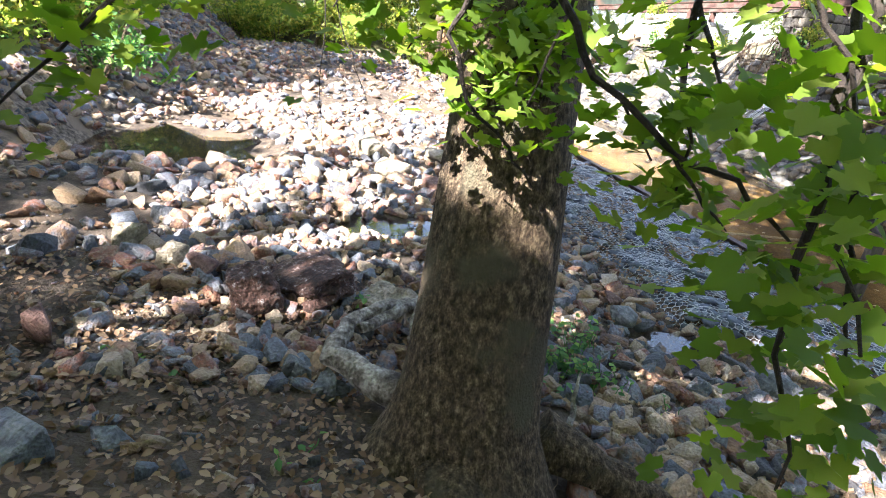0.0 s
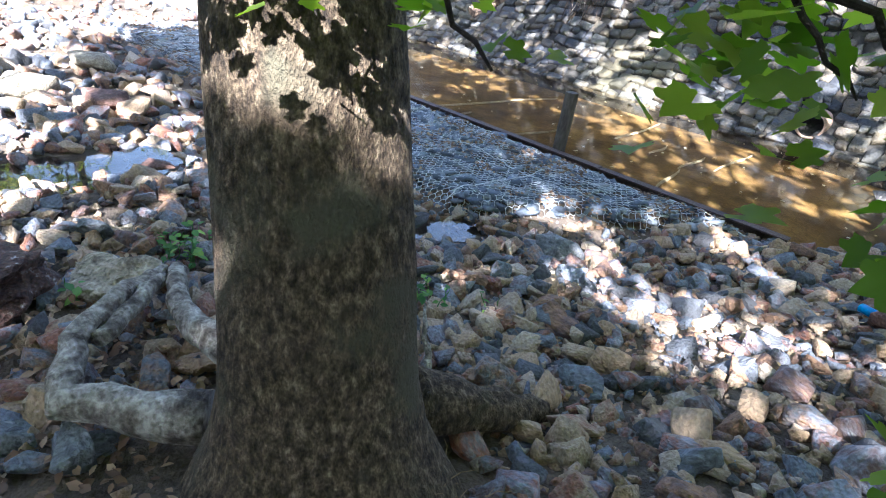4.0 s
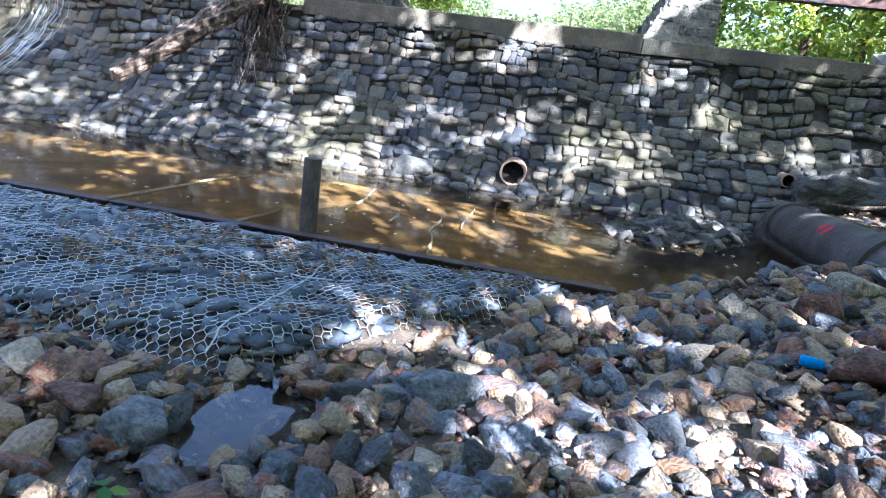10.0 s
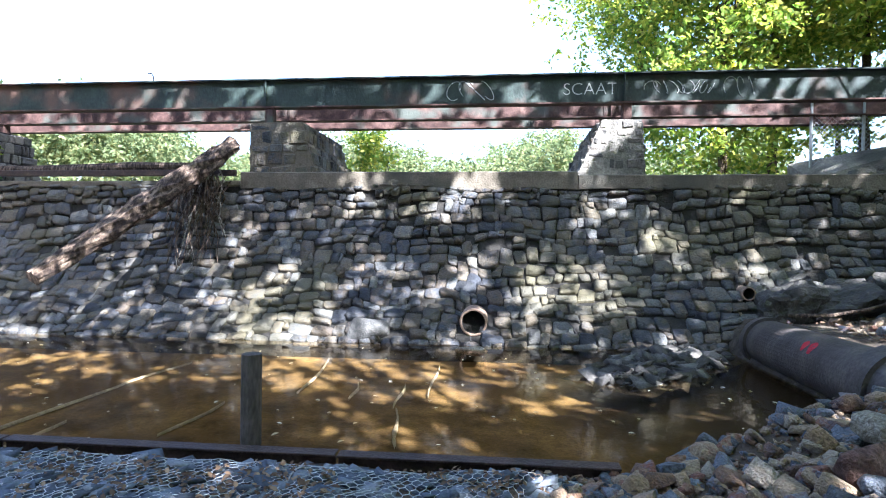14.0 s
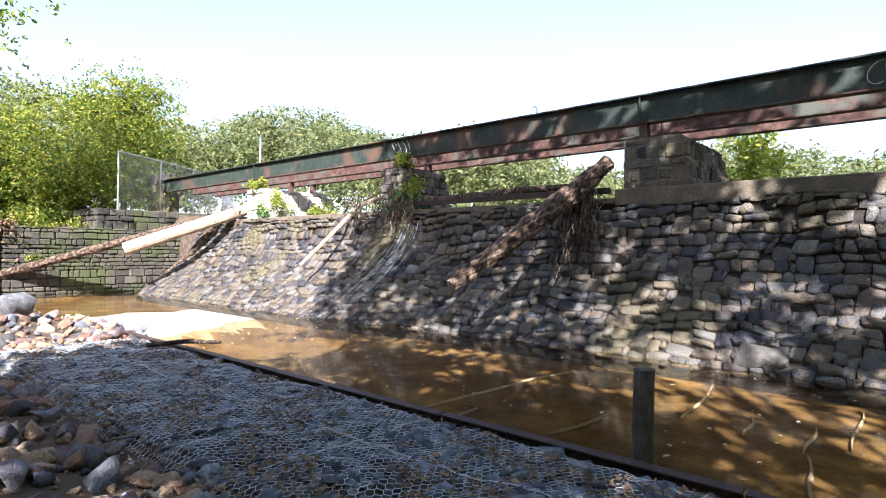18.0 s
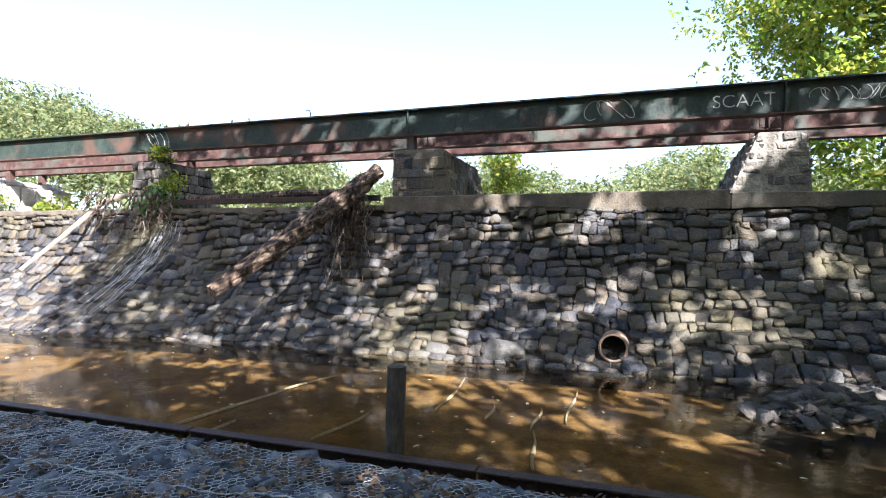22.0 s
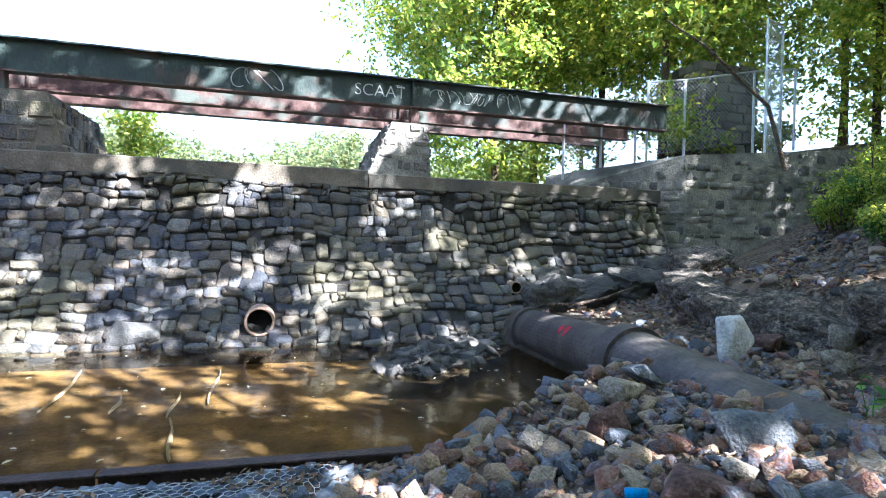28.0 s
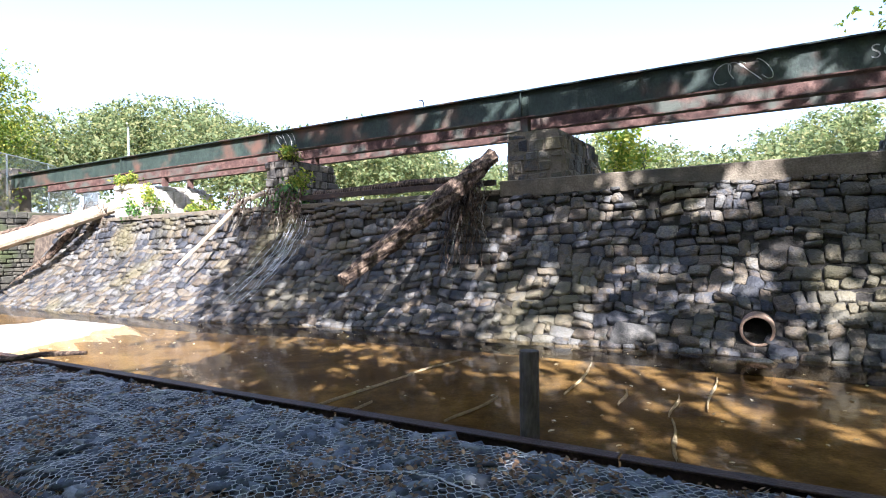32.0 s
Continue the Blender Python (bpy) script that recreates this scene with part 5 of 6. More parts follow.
where = []
M_FLOAT = leafy("floating_leaf", (0.30, 0.22, 0.10), (0.45, 0.38, 0.22), (0.6, 0.55, 0.42), trans=0.1)
for _ in range(230):
    x, y = rm.uniform(-12, 5), rm.uniform(0.0, 4.6)
    s = rm.uniform(0.03, 0.08)
    where.append((0, mtx(x, y, 0.006, rm.uniform(-6, 6), rm.uniform(-6, 6), rm.uniform(0, 360), s, s, s)))
tagged(part("floating_leaves", many("floating_leaves", OVAL, where), M_FLOAT), "pale leaf bits floating on the pool", "leaves", kind="stuff")


# ---- weeds ----
def weed(x, y, h, n, size, seed, label):
    r = random.Random(seed)
    z = land(x, y)
    g = thing("weed_plant", (x, y, z), label, "plant", "weeds among the stones")
    g_inv = Matrix.Translation((-x, -y, -z))
    spots = []
    for k in range(max(2, n // 7)):
        a, t = r.uniform(0, math.tau), r.uniform(0.02, 0.16)
        tip = (x + math.cos(a) * (t + 0.1 * h), y + math.sin(a) * (t + 0.1 * h), z + h * r.uniform(0.6, 1.1))
        pts = curved((x + math.cos(a) * t * 0.4, y + math.sin(a) * t * 0.4, z - 0.05), tip, 5, 0.01, r)
        bm = bmesh.new()
        tube(bm, pts, [0.004, 0.004, 0.0035, 0.003, 0.003, 0.002], 5)
        part("stem", bm, M_WEED, g).matrix_parent_inverse = g_inv
        spots += [pts[i] for i in (1, 2, 3, 4, 5)]
    wh = []
    for k in range(n):
        p = r.choice(spots)
        s = size * r.uniform(0.6, 1.25)
        a = r.uniform(0, 360)
        wh.append((0, mtx(p[0] + 0.55 * s * math.sin(-radians(a)), p[1] + 0.55 * s * math.cos(radians(a)), p[2] + r.uniform(-0.02, 0.02), r.uniform(-30, 20), r.uniform(-25, 25), a, s * 1.15, s, s)))
    part("leaves", many("leaves", OVAL, wh), M_WEED, g).matrix_parent_inverse = g_inv
    return g


rp = random.Random(12)
for k in range(70):
    a, d = rp.uniform(0, math.tau), rp.random() ** 0.6
    x, y = 1.10 + math.cos(a) * d * 0.75, -4.38 + math.sin(a) * d * 0.55
    weed(x, y, rp.uniform(0.10, 0.24), rp.randint(9, 18), rp.uniform(0.045, 0.07), 400 + k, "low green broad-leaved weed among the stones")
for k in range(10):
    weed(rp.uniform(0.25, 0.9), rp.uniform(-5.3, -4.6), rp.uniform(0.08, 0.2), rp.randint(6, 12), 0.06, 470 + k, "small green weed between river stones")
weed(0.95, -4.40, 0.46, 24, 0.085, 390, "tall upright green weed with broad leaves")
weed(1.05, -4.75, 0.3, 14, 0.08, 391, "green weed with heart-shaped leaves by the root")
weed(1.7, -3.95, 0.2, 14, 0.06, 392, "small green weed among grey stones")
weed(2.0, -3.7, 0.16, 12, 0.05, 393, "small green weed among grey stones")
weed(0.62, -5.05, 0.25, 16, 0.07, 394, "green weed growing between river stones")
weed(0.85, -6.15, 0.16, 12, 0.075, 395, "small green seedling by a brown boulder")
weed(0.75, -5.75, 0.14, 10, 0.06, 396, "small green seedling by a brown boulder")
weed(5.9, -1.35, 0.34, 14, 0.13, 397, "bright green leafy weed beside the pipe")
weed(6.3, -1.9, 0.2, 9, 0.1, 398, "bright green leafy weed beside the pipe")
for k in range(9):
    weed(rp.uniform(1.4, 3.6), rp.uniform(-7.6, -5.9), 0.08, 6, 0.05, 450 + k, "tiny green seedling in the leaf litter")


# ---- single boulders ----
def boulder(x, y, s, seed, colour, label, lift=0.25, turn=0, tilt=0):
    v, f = rock_sharp(seed + 100, 11, 0.035)
    ob = part("boulder", arrays("boulder", v * np.array(s), f), colour, None)
    ob.matrix_basis = pose(x, y, land(x, y) + s[2] * lift, tilt, 0, turn)
    return tagged(ob, label, "rock")


def block(x, y, s, colour, label, turn, seed):
    """A squarish broken boulder with a deeply pitted skin."""
    bm = bmesh.new()
    bmesh.ops.create_icosphere(bm, subdivisions=4, radius=1)
    for v in bm.verts:
        d = v.co.normalized()
        k = (abs(d.x) ** 5 + abs(d.y) ** 5 + abs(d.z) ** 5) ** -0.2
        o = d * 1.0 + Vector((seed * 5.1, 0, 0))
        k *= 0.5 * (1 + 0.30 * noise.noise(o * 1.3) + 0.14 * noise.noise(o * 3.5) + 0.07 * noise.noise(o * 9) + 0.04 * noise.noise(o * 20))
        v.co = Vector((d.x * k * s[0], d.y * k * s[1], d.z * k * s[2]))
    ob = part("boulder", bm, colour, None)
    ob.matrix_basis = pose(x, y, land(x, y) + s[2] * 0.3, 14, -10, turn)
    return tagged(ob, label, "rock")


M_BROWNROCK = mat("dark_brown_rock", [(0.34, (0.016, 0.009, 0.008)), (0.47, (0.055, 0.026, 0.02)), (0.58, (0.11, 0.058, 0.045)), (0.70, (0.42, 0.40, 0.40))], 22, 0.7, 1.0, 60, grime=0.9)
M_PALEROCK = mat("pale_tan_rock", [(0.32, (0.11, 0.088, 0.062)), (0.48, (0.27, 0.23, 0.17)), (0.66, (0.42, 0.375, 0.30))], 9, 0.85, 1.0, 45, grime=0.75)
M_WHITEROCK = mat("white_quartzy_rock", [(0.3, (0.34, 0.33, 0.31)), (0.5, (0.52, 0.51, 0.48)), (0.7, (0.66, 0.65, 0.62))], 7, 0.8, 0.8, 40)
M_GREYROCK = mat("blue_grey_rock", [(0.32, (0.06, 0.064, 0.072)), (0.48, (0.135, 0.145, 0.162)), (0.66, (0.24, 0.24, 0.245))], 9, 0.75, 0.9, 45, grime=0.7)
M_BASE = mat("dark_base_stone", [(0.3, (0.035, 0.035, 0.035)), (0.5, (0.07, 0.067, 0.062)), (0.7, (0.12, 0.112, 0.10))], 8, 0.75, 0.7, 40)
M_REDROCK = mat("rust_red_rock", [(0.32, (0.05, 0.026, 0.021)), (0.48, (0.115, 0.062, 0.05)), (0.66, (0.22, 0.14, 0.115))], 9, 0.8, 0.9, 45, grime=0.75)
block(0.60, -6.12, (0.66, 0.52, 0.23), M_BROWNROCK, "big dark brown pitted boulder", 36, 1)
block(0.86, -6.52, (0.40, 0.34, 0.32), M_BROWNROCK, "dark brown pitted boulder", 15, 2)
block(0.80, -5.55, (0.46, 0.30, 0.20), M_PALEROCK, "pale pitted limestone rock beside the root", 30, 9)
boulder(1.02, -4.9, (0.36, 0.22, 0.16), 4, M_GREYROCK, "flat grey rock beside the root", 0.4, 60)
boulder(0.25, -3.32, (0.30, 0.2, 0.15), 5, M_REDROCK, "reddish grey stone by the mat", 0.3, 10)
boulder(0.58, -3.35, (0.32, 0.24, 0.2), 6, M_GREYROCK, "pale grey flat-topped stone by the mat", 0.3, 40)
boulder(0.08, -5.42, (0.28, 0.2, 0.17), 7, M_GREYROCK, "blue-grey stone among river gravel", 0.3, 15)
boulder(-0.72, -4.72, (0.4, 0.24, 0.16), 8, M_REDROCK, "flat purplish stone in the puddle", 0.45, 15)
boulder(1.66, -6.18, (0.24, 0.22, 0.17), 9, M_GREYROCK, "rounded grey-green stone by the tree", 0.3)
boulder(1.9, -6.06, (0.25, 0.24, 0.2), 10, M_GREYROCK, "rounded mossy stone at the tree foot", 0.3)
boulder(1.28, -6.42, (0.3, 0.17, 0.1), 11, M_GREYROCK, "flat blue-grey stone in the dirt", 0.3, 10)
boulder(0.3, -7.2, (0.34, 0.3, 0.28), 12, M_PALEROCK, "pale broken rock in the sun", 0.3, 40)
boulder(-0.05, -7.55, (0.36, 0.3, 0.3), 13, M_PALEROCK, "pale broken rock in the sun", 0.3, 100)
boulder(0.55, -6.9, (0.38, 0.28, 0.2), 14, M_REDROCK, "reddish brown stone on the shore", 0.3, 20)
boulder(1.5, -7.7, (0.4, 0.34, 0.28), 15, M_REDROCK, "dark reddish boulder in leaf litter", 0.3, 20)
boulder(2.55, -6.9, (0.24, 0.2, 0.14), 16, M_GREYROCK, "grey stone half sunk in dirt", 0.3, 20)
boulder(2.75, -7.25, (0.42, 0.36, 0.2), 17, M_GREYROCK, "grey stone half sunk in dirt", 0.3, 50)
boulder(6.05, 0.15, (0.44, 0.36, 0.66), 18, M_WHITEROCK, "upright white rock beside the pipe", 0.42, 25, 8)
boulder(3.85, -1.95, (0.50, 0.36, 0.26), 121, M_REDROCK, "rust-purple broken boulder beside the pool", 0.35, 30)
boulder(4.0, -0.85, (0.42, 0.34, 0.32), 20, M_REDROCK, "rust-brown cracked rock beside the pool", 0.35, 0)
boulder(4.55, -0.35, (0.6, 0.36, 0.34), 21, M_PALEROCK, "tan broken boulder near the pipe", 0.4, 20)
boulder(4.6, -1.5, (0.62, 0.4, 0.3), 22, M_GREYROCK, "dark grey slab of rock", 0.4, -10)
boulder(5.95, -2.42, (0.62, 0.42, 0.3), 23, M_PALEROCK, "broad tan flat-topped boulder", 0.35, 0)
boulder(5.2, -2.75, (0.6, 0.3, 0.28), 24, M_GREYROCK, "grey split rock near the pipe", 0.35, 20)
boulder(1.7, -2.62, (0.5, 0.3, 0.24), 25, M_GREYROCK, "purplish grey rock on the net's edge", 0.4, 15)
boulder(4.9, -0.05, (0.45, 0.34, 0.3), 26, M_GREYROCK, "grey rock at the water", 0.35)
boulder(4.3, 0.45, (0.5, 0.36, 0.26), 27, M_GREYROCK, "grey rock at the water", 0.35, 60)
boulder(7.3, 0.7, (0.5, 0.36, 0.3), 28, M_PALEROCK, "pale rock on the bank", 0.35, 60)
block(7.1, 4.75, (0.95, 0.8, 0.55), M_DARKROCK, "dark rock ledge below the dam", -12, 3)
block(7.95, 4.55, (1.0, 0.8, 0.6), M_DARKROCK, "dark rock ledge below the dam", 18, 6)
block(8.6, 4.3, (0.7, 0.6, 0.5), M_DARKROCK, "dark broken rock at the bank", 40, 7)
block(9.4, 5.1, (1.6, 1.1, 0.8), M_DARKROCK, "dark rock ledge below the dam", 20, 4)
block(6.4, 4.85, (0.9, 0.6, 0.7), M_DARKROCK, "wet dark rock under the small drain", 5, 5)
M_EARTH = mat("eroded_bank_earth", [(0.36, (0.035, 0.028, 0.022)), (0.5, (0.11, 0.09, 0.071)), (0.64, (0.25, 0.21, 0.165))], 9, 0.95, 1.0, 36, grime=0.8)
for k, (x, y, s_) in enumerate(((8.35, 3.4, (0.8, 1.0, 0.42)), (7.75, 2.6, (0.7, 1.3, 0.45)), (7.5, 1.6, (0.7, 1.4, 0.45)), (7.4, 0.5, (0.7, 1.3, 0.42)), (7.5, -0.6, (0.7, 1.1, 0.36)))):
    block(x, y, s_, M_EARTH, "eroded earth ledge of the bank with packed stones", 8 * k - 14, 20 + k)
boulder(6.3, -2.05, (0.75, 0.34, 0.3), 60, M_GREYROCK, "long pale grey lichened rock on the bank", 0.35, 25, 12)
boulder(7.3, 0.0, (0.42, 0.36, 0.34), 61, M_PALEROCK, "pale broken rock below the ledge", 0.4, 50)
boulder(6.9, 0.55, (0.4, 0.3, 0.26), 62, M_REDROCK, "reddish broken rock below the ledge", 0.4, 10)
boulder(6.75, -0.35, (0.36, 0.3, 0.26), 63, M_PALEROCK, "pale broken rock below the ledge", 0.4, 80)
boulder(-0.42, 5.2, (0.95, 0.5, 0.6), 34, M_BASE, "large rounded base stone of the dam", 0.7)
boulder(-5.4, -5.1, (1.0, 0.7, 0.5), 35, M_PALEROCK, "big pale sunlit boulder", 0.3, 30)
boulder(-4.1, -4.9, (0.7, 0.5, 0.36), 36, M_PALEROCK, "pale sunlit boulder on the shore", 0.3, 70)
boulder(-3.1, -4.4, (0.6, 0.5, 0.34), 37, M_REDROCK, "reddish sunlit boulder on the shore", 0.3, 10)
boulder(-14.0, -1.4, (1.3, 0.9, 0.9), 38, M_GREYROCK, "round mossy boulder at the pool's edge", 0.3, 10)
boulder(-5.5, -3.9, (0.8, 0.6, 0.3), 39, M_PALEROCK, "flat pale slab in the sun", 0.4, 10)
bm = bmesh.new()
tube(bm, [(0, 0, -0.06), (0, 0, -0.055), (0, 0, 0.055), (0, 0, 0.06)], [0.026, 0.033, 0.033, 0.026], 14)
M_BLUE = mat("blue_printed_tin", [(0.3, (0.0, 0.16, 0.42)), (0.7, (0.0, 0.24, 0.58))], 8, 0.35, 0.05, 60)
can = part("drink_can", bm, M_BLUE, smooth=True)
can.matrix_basis = pose(3.62, -1.78, land(3.62, -1.78) + 0.09, 86, 10, 60)
tagged(can, "discarded blue can lying among the stones", "can")

# ---- roots, branches and logs on the dam ----
log("pale_log", [(-21.5, 3.66, 1.77), (-19.5, 6.9, 3.2), (-18.6, 8.6, 3.95)], [0.25, 0.23, 0.18], M_PALE, "pale stripped log overhanging the pool", 2, 14, 0.03)
log("dark_log", [(-24.3, 0.3, 0.75), (-22.0, 4.2, 2.2), (-20.2, 7.0, 3.25)], [0.16, 0.15, 0.12], M_DRIFT, "long dark log leaning on the dam", 3)
log("bleached_branch", [(-12.3, 5.1, 1.35), (-12.25, 6.1, 2.2), (-12.2, 7.2, 3.2), (-12.0, 7.9, 3.5)], [0.045, 0.06, 0.075, 0.08], M_PALE, "bleached broken branch hanging down the dam", 4, 8)
log("dark_log", [(-23.2, 5.4, 0.3), (-21.8, 6.3, 1.6), (-20.9, 7.2, 3.2)], [0.09, 0.13, 0.12], M_DRIFT, "dark log leaning on the dam", 5)
log("stranded_stick", [(-8.15, -0.75, 0.2), (-8.0, -0.2, 0.22), (-7.6, 0.25, 0.2)], [0.035, 0.045, 0.03], M_DRIFT, "stick stranded on the steel edge", 6, 8)
log("stranded_stick", [(6.1, 4.3, 0.70), (6.6, 4.1, 0.74), (7.0, 3.95, 0.86), (7.35, 3.7, 1.05)], [0.028, 0.026, 0.022, 0.014], M_DRIFT, "thin stick above the big pipe", 7, 8)
log("leaning_trunk", [(13.2, -1.2, 4.1), (12.96, -0.41, 3.88), (12.82, 0.08, 3.6), (12.71, 0.46, 3.28), (12.62, 0.73, 2.75)], [0.22, 0.21, 0.19, 0.15, 0.09], M_ROOT, "bent grey trunk and root on the slope", 11, 12, 0.08)
log("grey_trunk", [(12.4, 1.0, 8.6), (12.65, 1.06, 6.45), (13.04, 1.16, 5.31), (13.27, 1.14, 4.49), (13.49, 1.02, 3.3)], [0.10, 0.13, 0.15, 0.17, 0.24], M_ROOT, "pale grey tree trunk on the slope", 12, 12, 0.05)
log("bare_sapling", [(9.65, 6.11, 6.66), (10.41, 5.78, 6.08), (11.13, 5.46, 5.27), (11.55, 5.21, 4.76), (11.89, 5.05, 3.4)], [0.015, 0.03, 0.04, 0.045, 0.05], M_BARK, "thin bare sapling leaning before the fence", 13, 8, 0.04)
for k, (x, y, L) in enumerate(((8.4, -2.3, 1.3), (9.0, -1.6, 1.5), (8.0, -3.0, 1.1), (9.6, -2.6, 1.4), (7.4, -3.1, 0.9), (9.8, -0.9, 1.0))):
    log("surface_root", [(x + L * q / 4, y + 0.25 * math.sin(q * 1.7 + k), land(x + L * q / 4, y + 0.25 * math.sin(q * 1.7 + k)) + 0.02) for q in range(5)], [0.02, 0.035, 0.045, 0.05, 0.055], M_ROOT, "bare root crossing the trodden slope", 14 + k, 8)
log("fallen_log", [(-12.6, -12.4, 0.95), (-11.2, -11.6, 1.0), (-9.8, -11.0, 0.95)], [0.13, 0.14, 0.11], M_DRIFT, "fallen log on the shady far bank", 21, 10)
log("fallen_branch", [(3.2, -7.5, 0.62), (2.75, -7.0, 0.55), (2.4, -6.85, 0.5)], [0.02, 0.025, 0.015], M_DRIFT, "thin fallen branch in the dirt", 8, 7)
log("fallen_branch", [(2.3, -6.6, 0.5), (2.0, -6.75, 0.5), (1.9, -6.95, 0.48)], [0.02, 0.022, 0.012], M_DRIFT, "thin fallen branch in the dirt", 9, 7)


def root_tangle(x, y, z, drop, width, n, seed, label):
    r = random.Random(seed)
    g = thing("root_tangle", (x, y, z), label, "roots", "root tangles on the dam")
    for k in range(n):
        a = Vector((r.gauss(0, width * 0.4), r.uniform(-0.25, 0.15), r.uniform(-0.1, 0.3)))
        d = drop * r.uniform(0.25, 1.0)
        zz = z + a.z - d
        b = Vector((a.x + r.gauss(0, width * 0.35), min(a.y - 0.1, face_y(max(0, zz), x) - y - r.uniform(0.03, 0.3)), a.z - d))
        bm = bmesh.new()
        w = r.uniform(0.005, 0.022)
        tube(bm, curved(a, b, 7, 0.07, r), [w, w, w * 0.9, w * 0.8, w * 0.7, w * 0.6, w * 0.45, w * 0.3], 5)
        part("root", bm, M_DRIFT if r.random() < 0.75 else M_ROOT, g)
    return g


root_tangle(-4.3, 6.75, 3.0, 2.0, 0.62, 95, 1, "dead roots and vines hanging over the dam face")
root_tangle(-10.0, 6.85, 3.2, 1.3, 0.8, 40, 2, "dead roots hanging beside the stone pier")
root_tangle(-12.0, 7.0, 3.3, 1.1, 0.8, 30, 3, "dead branches and roots heaped on the dam crest")
root_tangle(-19.8, 6.9, 3.35, 0.7, 1.4, 24, 4, "tangled driftwood twigs on the dam crest")
bm = bmesh.new()
box(bm, -9.6, -3.7, 6.98, 7.1, 3.07, 3.2, 0.01)
tagged(part("rusty_rail", bm, M_STEELEDGE), "rusty steel rail lying along the dam crest", "rail")
bm = bmesh.new()
tube(bm, curved((-9.4, 7.4, 3.25), (-4.4, 7.5, 3.35), 8, 0.04, random.Random(3)), [0.11, 0.12, 0.12, 0.11, 0.1, 0.1, 0.09, 0.08, 0.07], 9)
tagged(part("driftwood_log", bm, M_DRIFT), "dark driftwood log lying along the dam crest", "log")

# water running down the dam
M_FALL = bpy.data.materials.new("running_water")
M_FALL.use_nodes = True
fb = M_FALL.node_tree.nodes["Principled BSDF"]
fb.inputs["Base Color"].default_value = (0.75, 0.78, 0.82, 1)
fb.inputs["Roughness"].default_value, fb.inputs["Transmission Weight"].default_value = 0.25, 0.55
rf = random.Random(6)
fall = thing("water_trickle", (-9.7, 6.8, 2.9), "thin white trickle of water down the dam", "water", kind="structure")
for k in range(70):
    x = -9.7 + rf.gauss(0, 0.26)
    s0, s1 = rf.uniform(0.35, 0.95), 0
    s1 = s0 - rf.uniform(0.12, 0.4)
    bm = bmesh.new()
    w = rf.uniform(0.0015, 0.005)
    tube(bm, [Vector(wall_point(x - 0.5 * (0.9 - (s0 + (s1 - s0) * i / 8)) + 0.02 * math.sin(i * 1.7 + k), s0 + (s1 - s0) * i / 8, 0.06)) - Vector((-9.7, 6.8, 2.9)) for i in range(9)], [w * 0.4] + [w] * 7 + [w * 0.3], 5)
    part("rivulet", bm, M_FALL, fall)


# ---- paint on girder and pipe ----
M_CHALK = mat("white_spray_paint", [(0.3, (0.32, 0.33, 0.32)), (0.7, (0.62, 0.62, 0.61))], 12, 0.7, 0.05, 60)
M_SPRAYRED = mat("red_spray_paint", [(0.3, (0.35, 0.015, 0.03)), (0.7, (0.5, 0.03, 0.05))], 12, 0.6, 0.05, 60)


def lettering(words, x, y, z, size, m, label, turn=0.0):
    cu = bpy.data.curves.new("lettering", "FONT")
    cu.body, cu.size, cu.extrude, cu.offset = words, size, 0.0015, -0.006
    tmp = bpy.data.objects.new("lettering", cu)
    scene.collection.objects.link(tmp)
    me = bpy.data.meshes.new_from_object(tmp.evaluated_get(bpy.context.evaluated_depsgraph_get()))
    bpy.data.objects.remove(tmp)
    me.materials.clear()
    ob = part("graffiti", me, m)
    ob.matrix_basis = pose(x, y, z, 90, turn, 0)
    return tagged(ob, label, "graffiti")


def scribble(x, z, w, h, n, seed, label, y=7.583):
    r = random.Random(seed)
    g = thing("graffiti", (x, y, z), label, "graffiti")
    for k in range(n):
        cx = w * (k + 0.5) / n
        turns, lean_, open_ = r.uniform(3.5, 6.0), r.uniform(-0.15, 0.25), r.uniform(0.5, 0.9)
        pts = [(cx + w / n * open_ * math.cos(a + k) + lean_ * h * math.sin(a), 0, h * (0.5 + 0.5 * math.sin(a * 0.9 + 0.4 * k))) for a in np.linspace(0, turns, 14)]
        bm = bmesh.new()
        tube(bm, pts, [0.008] * 14, 4)
        part("stroke", bm, M_CHALK, g)
    return g


lettering("SCAAT", 3.15, 7.583, 4.80, 0.36, M_CHALK, "white sprayed capital letters on the girder")
scribble(4.85, 4.80, 1.35, 0.26, 9, 1, "white sprayed scrawl on the girder")
scribble(0.75, 4.72, 0.95, 0.4, 4, 2, "faint white sprayed tag on the girder")
scribble(6.4, 4.7, 0.6, 0.42, 3, 3, "white sprayed tag on the girder")
scribble(-11.2, 4.75, 0.9, 0.38, 5, 4, "white sprayed tag on the girder")
for k, (dx, s) in enumerate(((0.0, 1.0), (0.16, 0.85))):
    bm = bmesh.new()
    p0, p1 = axis[0].lerp(axis[1], 0.63 - dx * 0.35), None
    for t in np.linspace(0, 1, 3):
        d = (axis[1] - axis[0]).normalized()
        sx = d.cross(Vector((0, 0, 1))).normalized()
        sz = sx.cross(d)
    n = 12
    ring = []
    for q in range(n):
        a = math.tau * q / n
        ang = math.radians(40) + 0.26 * s * math.sin(a)
        ring.append(bm.verts.new(p0 + d * (0.07 * s * math.cos(a) * (1 + 0.3 * math.sin(3 * a))) + (sx * math.cos(ang) + sz * math.sin(ang)) * 0.346))
    bm.faces.new(ring)
    part("paint_mark", bm, M_SPRAYRED, pipe, "red sprayed blob").matrix_parent_inverse = Matrix.Translation((-5.6, -2, -0.4))


